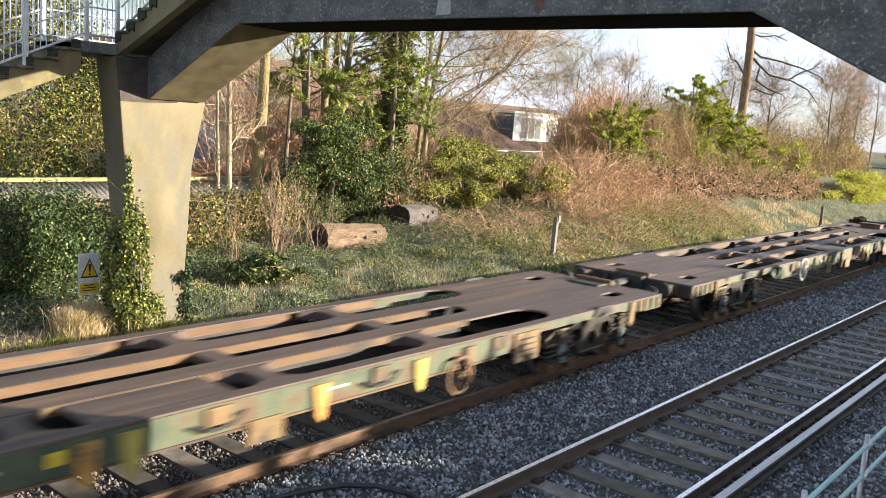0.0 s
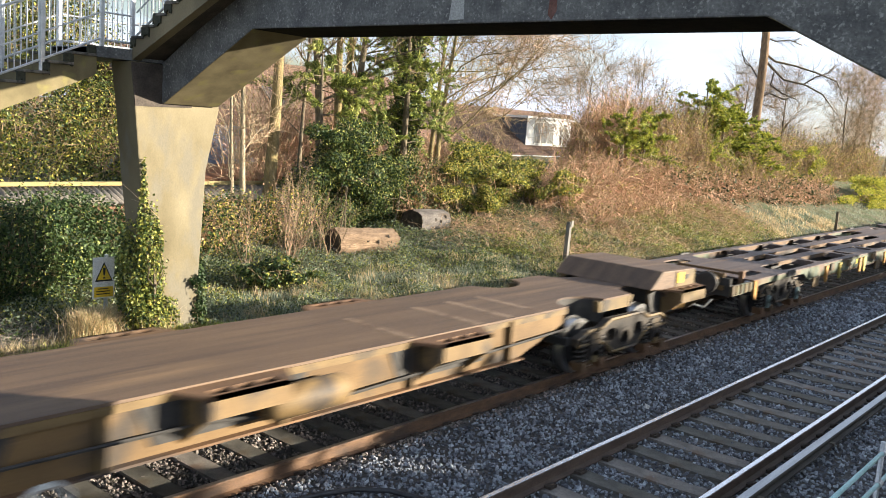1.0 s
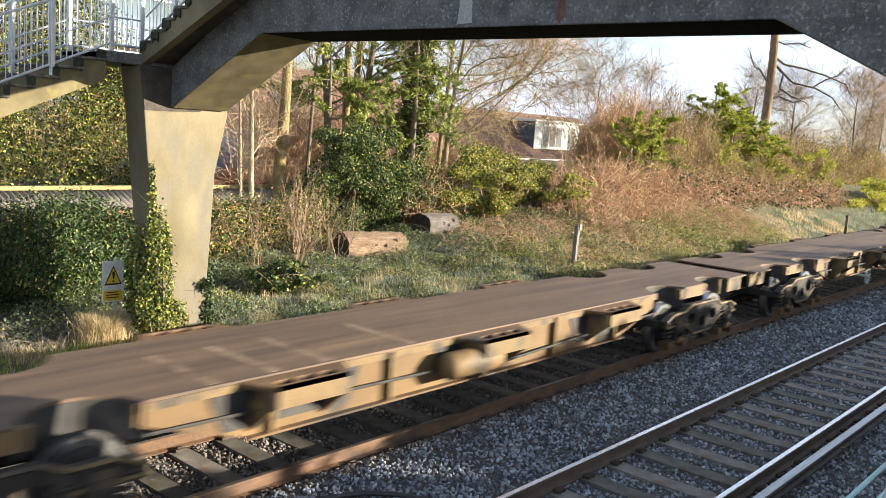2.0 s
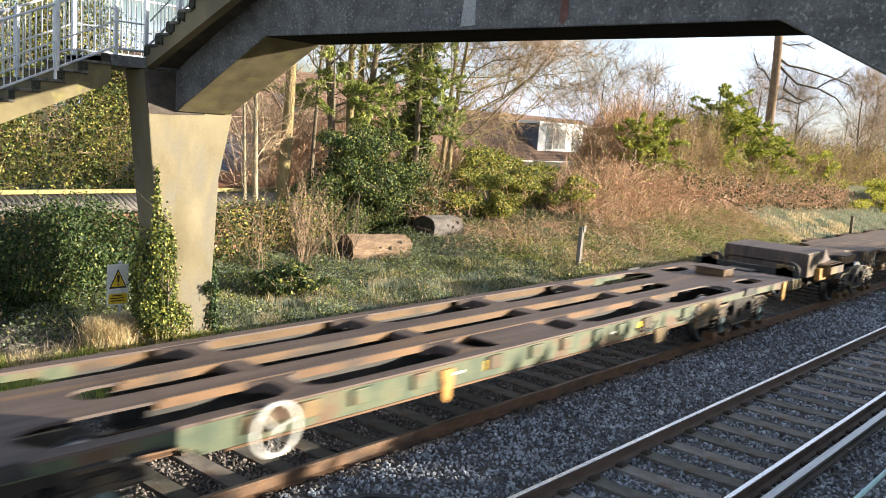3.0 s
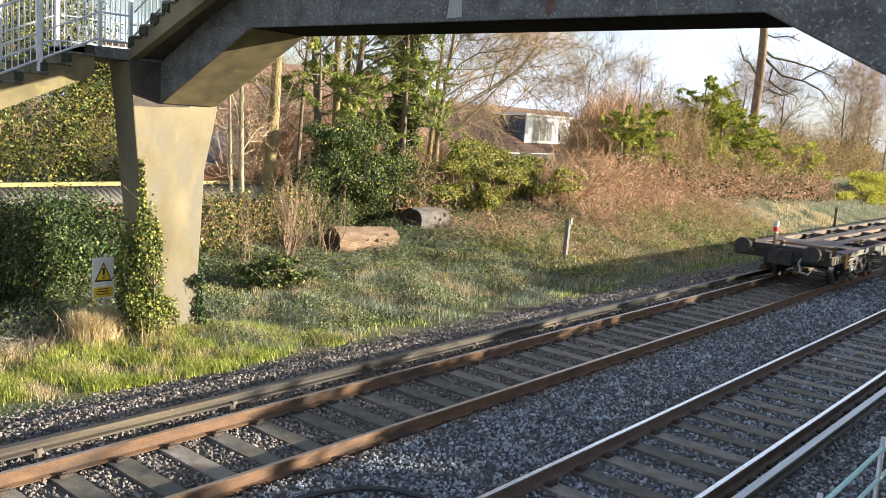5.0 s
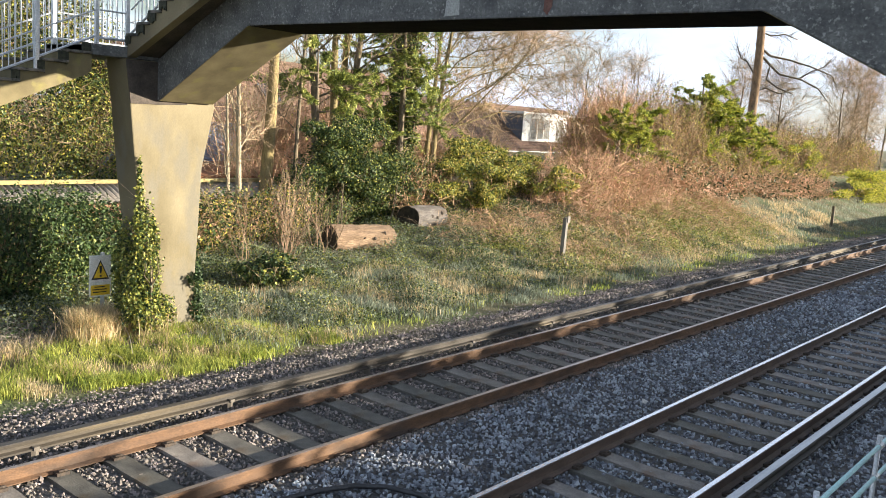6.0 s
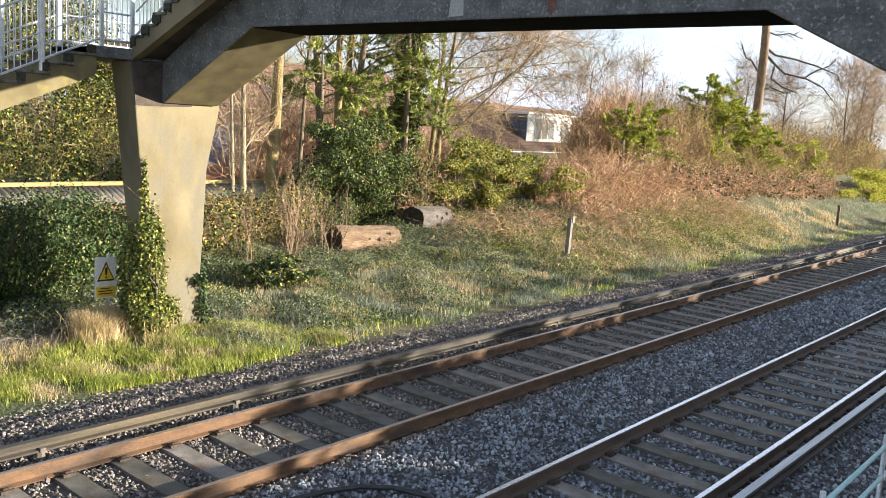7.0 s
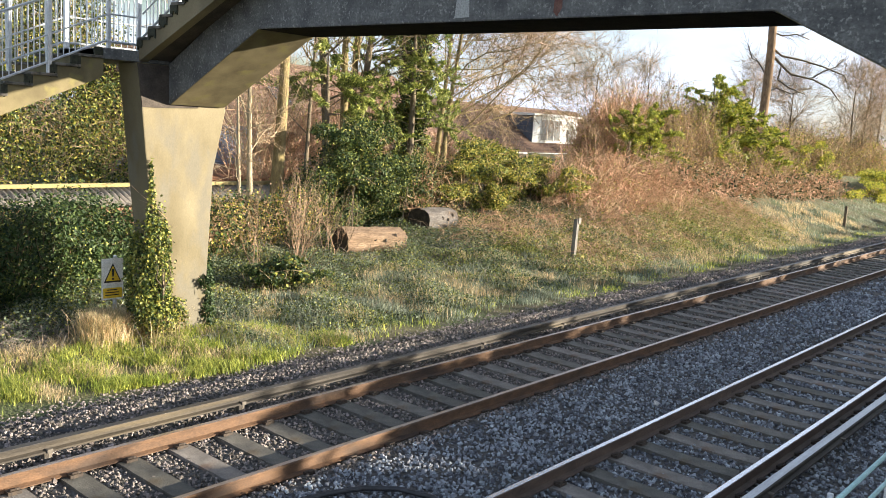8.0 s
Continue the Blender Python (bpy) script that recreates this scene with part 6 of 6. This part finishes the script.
            part("cross_bearer", Geo().prism(ol, top - 0.12, top - 0.004, "z"), M["deck"], w)
        part("middle_bearer", Geo().box(u - 0.14, u + 0.14, -0.19, 0.19, top - 0.1, top - 0.004), M["deck"], w)
    # infill plates in a few bays on one side
    for i in (2,):
        c = u0 + (u1 - u0) * i / n
        part("infill_plate", Geo().box(c - 0.75, c + 0.7, -1.09, -0.53, top - 0.03, top - 0.008), M["deck"], w)
    # fittings along the side
    for i in range(14):
        u = u0 + 0.4 + (u1 - u0 - 0.8) * (i + rng.uniform(-0.3, 0.3)) / 13
        for y, o in ((-HW - 0.05, 1), (HW, 1)):
            k = rng.random()
            if k < 0.35:
                part("bracket", Geo().prism([(u - 0.1, 0.9), (u + 0.1, 0.9), (u + 0.06, 0.55), (u, 0.5), (u - 0.06, 0.58)], y, y + 0.05, "y"), M[rng.choice(("orange", "faded_yellow", "side_ochre"))], w)
            elif k < 0.85:
                part("spigot_box", Geo().box(u - 0.13, u + 0.13, y, y + 0.05, 0.76, 0.93), M[rng.choice(("side_ochre", "side_green", "sooty"))], w, bevel=0.01)
                if rng.random() < 0.35:
                    part("tie_down", Geo().tube([(u - 0.28, y, 0.8), (u - 0.1, y - 0.04, 0.74), (u + 0.12, y - 0.04, 0.76), (u + 0.28, y, 0.84)], 0.018, 6), M["dark_steel"], w)
            else:
                part("step_plate", Geo().box(u - 0.22, u + 0.2, y + 0.01, y + 0.05, 0.46, 0.7), M["side_ochre"], w, bevel=0.008)
    part("data_panel", Geo().box(bog[1] - a - 2.35, bog[1] - a - 1.8, -HW - 0.035, -HW - 0.002, 0.5, 0.9), M["side_ochre"], w, "pale data panel")
    for k in range(4):
        part("text_bar", Geo().box(bog[1] - a - 2.28, bog[1] - a - 1.9, -HW - 0.041, -HW - 0.035, 0.56 + 0.08 * k, 0.585 + 0.08 * k), M["dark_steel"], w)
    for k in (0.32, 0.68):
        u = u0 + (u1 - u0) * k
        part("text_bar", Geo().box(u - 0.22, u + 0.2, -HW - 0.012, -HW - 0.007, 0.8, 0.83), M["pale_ring"], w, "white stencilled marking")
        part("yellow_mark", Geo().box(u + 0.6, u + 0.72, -HW - 0.012, -HW - 0.007, 0.76, 0.88), M["yellow"], w)
    part("air_pipe", Geo().tube([(u0 - 2, -0.75, 0.6), (u1 + 2, -0.75, 0.6)], 0.025, 6), M["dark_steel"], w)
    part("air_tank", Geo().tube([(L / 2 - 0.9, 0.85, 0.5), (L / 2 - 0.8, 0.85, 0.5), (L / 2 + 0.4, 0.85, 0.5), (L / 2 + 0.5, 0.85, 0.5)], [0.08, 0.17, 0.17, 0.08], 14), M["bogie"], w)
    for c in bog:
        bogie(w, c - a, False, 1.8)
        for y in (-HW - 0.035, HW - 0.005):
            part("side_bearer", Geo().prism([(c - a - 0.3, top - 0.1), (c - a - 0.2, top + 0.035), (c - a + 0.22, top + 0.035), (c - a + 0.3, top - 0.1)], y, y + 0.04, "y"), M["dark_steel"], w, "black side bearer bracket")
    handwheel(w, wheel_at - a, -HW - 0.1, *wheel)
    return w


def spine_wagon(label, a, b, bog, box_end, wheel_at, seed):
    """Brown flat with a plated spine, fish-bellied girders, outriggers and a raised box at its outer end."""
    rng = random.Random(seed)
    L = b - a
    w = thing("container_flat_wagon", label, "railway wagon", group="wagons of the freight train")
    top = 1.10
    y0 = 1.0
    c0, c1 = bog[0] - a, bog[1] - a
    X = (lambda u: u) if box_end == 0 else (lambda u: L - u)
    ends = 2.2
    # deck, necked above the wheels
    ol = [(0, -0.88), (c0 - 1.5, -0.88)]
    arch = lambda a, b, sign: [(a + (b - a) * k / 12, sign * (0.90 - 0.42 * math.sin(math.pi * k / 12) ** 0.55)) for k in range(13)]
    for c in (c0, c1):
        ol += arch(c - 1.5, c - 0.42, -1) + arch(c + 0.42, c + 1.5, -1)
    ol += [(L, -0.88)]
    ol = ol + [(u, -y) for u, y in reversed(ol)]
    for c in (c0, c1):
        for lo, hi in ((c - 1.5, c - 0.42), (c + 0.42, c + 1.5)):
            for sign in (-1, 1):
                line = arch(lo, hi, sign)
                part("wheel_arch", Geo().prism([(u, y - sign * 0.01) for u, y in line] + [(u, y - sign * 0.05) for u, y in reversed(line)], 0.72, top - 0.034, "z"), M["dark_steel"], w, "dark wheel arch wall")
    part("deck_plate", Geo().prism(ol, top - 0.03, top, "z"), M["deck_brown"], w, "rust-brown steel deck")
    for y in (-0.86, 0.80):
        belly = [(c0 + 1.45, top - 0.03), (c0 + 1.45, 0.86), (c0 + 2.6, 0.5), (c1 - 2.6, 0.5), (c1 - 1.45, 0.86), (c1 - 1.45, top - 0.03)]
        part("belly_girder", Geo().prism(belly, y, y + 0.06, "y"), M["girder_tan"], w, "sooty tan fish-bellied girder")
        ye = -0.905 if y < 0 else 0.875
        part("edge_strip", Geo().box(c0 + 1.5, c1 - 1.5, ye, ye + 0.03, top - 0.11, top - 0.032), M["side_ochre"], w, "ochre deck edge strip")
        part("girder_flange", Geo().prism([(c0 + 2.6, 0.48), (c1 - 2.6, 0.48), (c1 - 2.6, 0.505), (c0 + 2.6, 0.505)], y - 0.08, y + 0.14, "y"), M["beam_rust"], w)
        for e0, e1 in ((0, c0 - 1.35), (c1 + 1.35, L)):
            part("end_girder", Geo().box(e0, e1, y + 0.08, y + 0.14, 0.78, top - 0.03), M["side_ochre"], w)
        for c in (c0, c1):
            part("bogie_beam", Geo().prism([(c - 0.55, top - 0.035), (c - 0.5, 0.88), (c + 0.5, 0.88), (c + 0.55, top - 0.035)], y - 0.02, y + 0.08, "y"), M["side_ochre"], w)
    part("spine", Geo().box(0.3, L - 0.3, -0.42, 0.42, 0.62, top - 0.034), M["dark_steel"], w)
    # outriggers with pairs of pockets
    mids = [c0 - 2.2] + [c0 + d if box_end else c1 - d for d in (3.15, 6.15, 9.35)] + [c1 + 2.1]
    for i, u in enumerate(mids):
        if u < 0.4 or u > L - 0.4:
            continue
        for s in (-1, 1):
            y_in, y_out = s * 0.84, s * 1.26
            ol = [(u - 0.72, y_in), (u - 0.46, y_out), (u + 0.46, y_out), (u + 0.72, y_in)]
            cut = lambda q: [(q - 0.09, s * 1.06), (q + 0.09, s * 1.06), (q + 0.09, s * 1.19), (q - 0.09, s * 1.19)]
            cut_plate(w, "outrigger", ol, [cut(u - 0.28), cut(u), cut(u + 0.28)], top - 0.06, top - 0.02, M["beam_rust"])
            part("outrigger_side", Geo().box(u - 0.46, u + 0.46, min(y_out, y_out - s * 0.03), max(y_out, y_out - s * 0.03), top - 0.24, top - 0.02), M["side_ochre"], w)
            for q in (u - 0.47, u + 0.47):
                part("outrigger_web", Geo().prism([(s * 0.86, top - 0.06), (s * 1.23, top - 0.06), (s * 1.23, top - 0.24), (s * 0.86, top - 0.55)], q - 0.02, q + 0.02), M["side_ochre"], w)
            # flat dark sheet painted as the shade of an open cavity
            part("cavity_back", Geo().prism([(u - 0.98, top - 0.1), (u - 0.72, top - 0.05), (u + 0.72, top - 0.05), (u + 0.98, top - 0.1), (u + 0.8, 0.6), (u - 0.8, 0.6)], s * 0.872 - 0.008, s * 0.872 + 0.008, "y"), M["dark_steel"], w, "dark sheet standing for the shaded cavity beside the outrigger")
    # raised box over the outer end
    lo, hi = sorted((X(0.0), X(2.1)))
    f = X(0.0)
    box = [(X(0.0), 0.80), (X(0.0), 1.36), (X(1.25), 1.39), (X(1.65), top), (X(1.2), top - 0.04), (X(0.9), 0.80)]
    ob = part("end_box", Geo().prism(box, -0.98, 0.98, "y"), M["deck_brown" if box_end else "deck"], w, "raised rusty brown end housing", bevel=0.02)
    for s in (-1, 1):
        part("box_side", Geo().prism([(X(0.02), 0.82), (X(0.02), 1.34), (X(0.75), 1.36), (X(0.75), 0.82)], s * 0.985 - 0.012, s * 0.985 + 0.012, "y"), M["side_ochre" if box_end else "sooty"], ob)
        part("box_vent", Geo().box(min(X(0.3), X(0.42)), max(X(0.3), X(0.42)), s * 1.0 - 0.012, s * 1.0 + 0.012, 1.2, 1.28), M["dark_steel"], ob)
        if box_end:
            part("yellow_mark", Geo().box(min(X(0.5), X(0.72)), max(X(0.5), X(0.72)), s * 1.0 - 0.01, s * 1.0 + 0.01, 1.15, 1.33), M["yellow"], ob)
        part("step", Geo().box(min(X(0.55), X(1.0)), max(X(0.55), X(1.0)), s * 1.05 - 0.06, s * 1.05 + 0.06, 0.72, 1.0), M["orange"], w, "orange step bracket", bevel=0.01)
    inner = X(L)
    part("bar_coupler", Geo().tube([(inner, 0, 0.85), (inner + (0.35 if box_end == 0 else -0.35) * 1.0, 0, 0.85)], 0.09, 10), M["dark_steel"], w)
    # ribs, pipes and tank on the side
    for s in (-1, 1):
        y = s * 0.93
        for k in range(5):
            u = c0 + 2.9 + (c1 - c0 - 5.8) * k / 4
            part("rib", Geo().box(u - 0.025, u + 0.025, min(y, y - s * 0.06) - 0.02, max(y, y - s * 0.06) + 0.02, 0.5, top - 0.04), M["side_ochre"], w)
        part("brake_pipe", Geo().tube([(c0 + 1.5, s * 0.95, 0.8), ((c0 + c1) / 2 - 1, s * 0.97, 0.74), ((c0 + c1) / 2, s * 0.97, 0.62), (c1 - 1.6, s * 0.95, 0.78)], 0.018, 6), M["dark_steel"], w)
    part("air_tank", Geo().tube([(c1 - 7.2, -1.08, 0.8), (c1 - 7.1, -1.08, 0.8), (c1 - 6.2, -1.08, 0.8), (c1 - 6.1, -1.08, 0.8)], [0.1, 0.17, 0.17, 0.1], 16), M["side_ochre"], w, "ochre air tank", smooth=True)
    for d in (2.2, 2.9, 3.6, 4.9):
        u = c1 - d if box_end else c0 + d
        part("deck_mark", Geo().box(u, u + 0.12, -0.85, 0.3, top, top + 0.003), M["pale_rust"], w, "worn pale stripe")
    for c in bog:
        bogie(w, c - a, True)
    if wheel_at:
        handwheel(w, wheel_at - a, -HW - 0.12, 0.55, 0.2)
    return w


def build_train():
    made = []
    green = "rusty container flat wagon with faded green side sills"
    made.append((skeletal_wagon("empty rusty container flat wagon carrying the tail lamp", 5.4, 24.15, (8.45, 22.1), 18.55, (True, False), 1), 5.4))
    made.append((skeletal_wagon("empty " + green, 25.45, 44.9, (28.15, 42.05), 30.65, (False, True), 2), 25.45))
    brown = "empty brown spine wagon with a raised end housing"
    made.append((spine_wagon(brown, 46.0, 64.4, (49.5, 62.0), 0, 0, 3), 46.0))
    made.append((spine_wagon(brown, 64.9, 83.5, (67.25, 80.85), 1, 71.4, 4), 64.9))
    made.append((skeletal_wagon("empty " + green, 84.75, 103.6, (87.95, 101.6), 98.0, (True, False), 5, (0.6, 0.24, "beam_rust", "rusty brake handwheel")), 84.75))
    made.append((skeletal_wagon("empty " + green, 104.9, 124.4, (107.6, 121.3), 111.0, (False, True), 6), 104.9))
    # tail lamp stands on the last wagon's end
    lamp = thing("tail_lamp", "white tail lamp with a red lens on the last wagon", "lamp")
    part("bracket", Geo().box(-0.02, 0.02, -0.03, 0.03, -0.35, 0.0), M["beam_rust"], lamp)
    part("body", Geo().prism([(-0.045, 0.0), (0.045, 0.0), (0.045, 0.24), (0.025, 0.3), (-0.025, 0.3), (-0.045, 0.24)], -0.05, 0.05, "y"), M["lamp_white"], lamp, bevel=0.006)
    part("lens", Geo().box(-0.05, 0.05, -0.054, 0.054, 0.03, 0.14), M["lamp_red"], lamp, "red lens band")
    made.append((lamp, 5.06))
    return made


SPEED, T_REF = 21.4, 4.2
Y_TRACK = 0.7525

build_ground()
build_footbridge()
build_lineside()
build_buildings()
TRAIN = build_train()
build_plants()
build_ground_cover()
build_stones()
build_track("railway_track", 0.0, 1.505, 1.89, M["rail_top_worn"], M["rail_side"], M["contact"], "far railway track with rusty rails and concrete sleepers")
build_track("railway_track", -3.466, -1.961, -3.84, M["rail_top"], M["rail_side_dark"], M["contact_bright"], "near railway track with polished rails and concrete sleepers")


def motions():
    for ob, s in TRAIN:
        y, z = (Y_TRACK, 0.0) if ob.name.startswith("container") else (Y_TRACK + 0.1, 1.42)
        walk(ob, [(t, pose(s + SPEED * (t - T_REF), y, z)) for t in (0.0, 2.0, 4.0, 6.0, 8.0)])


motions()
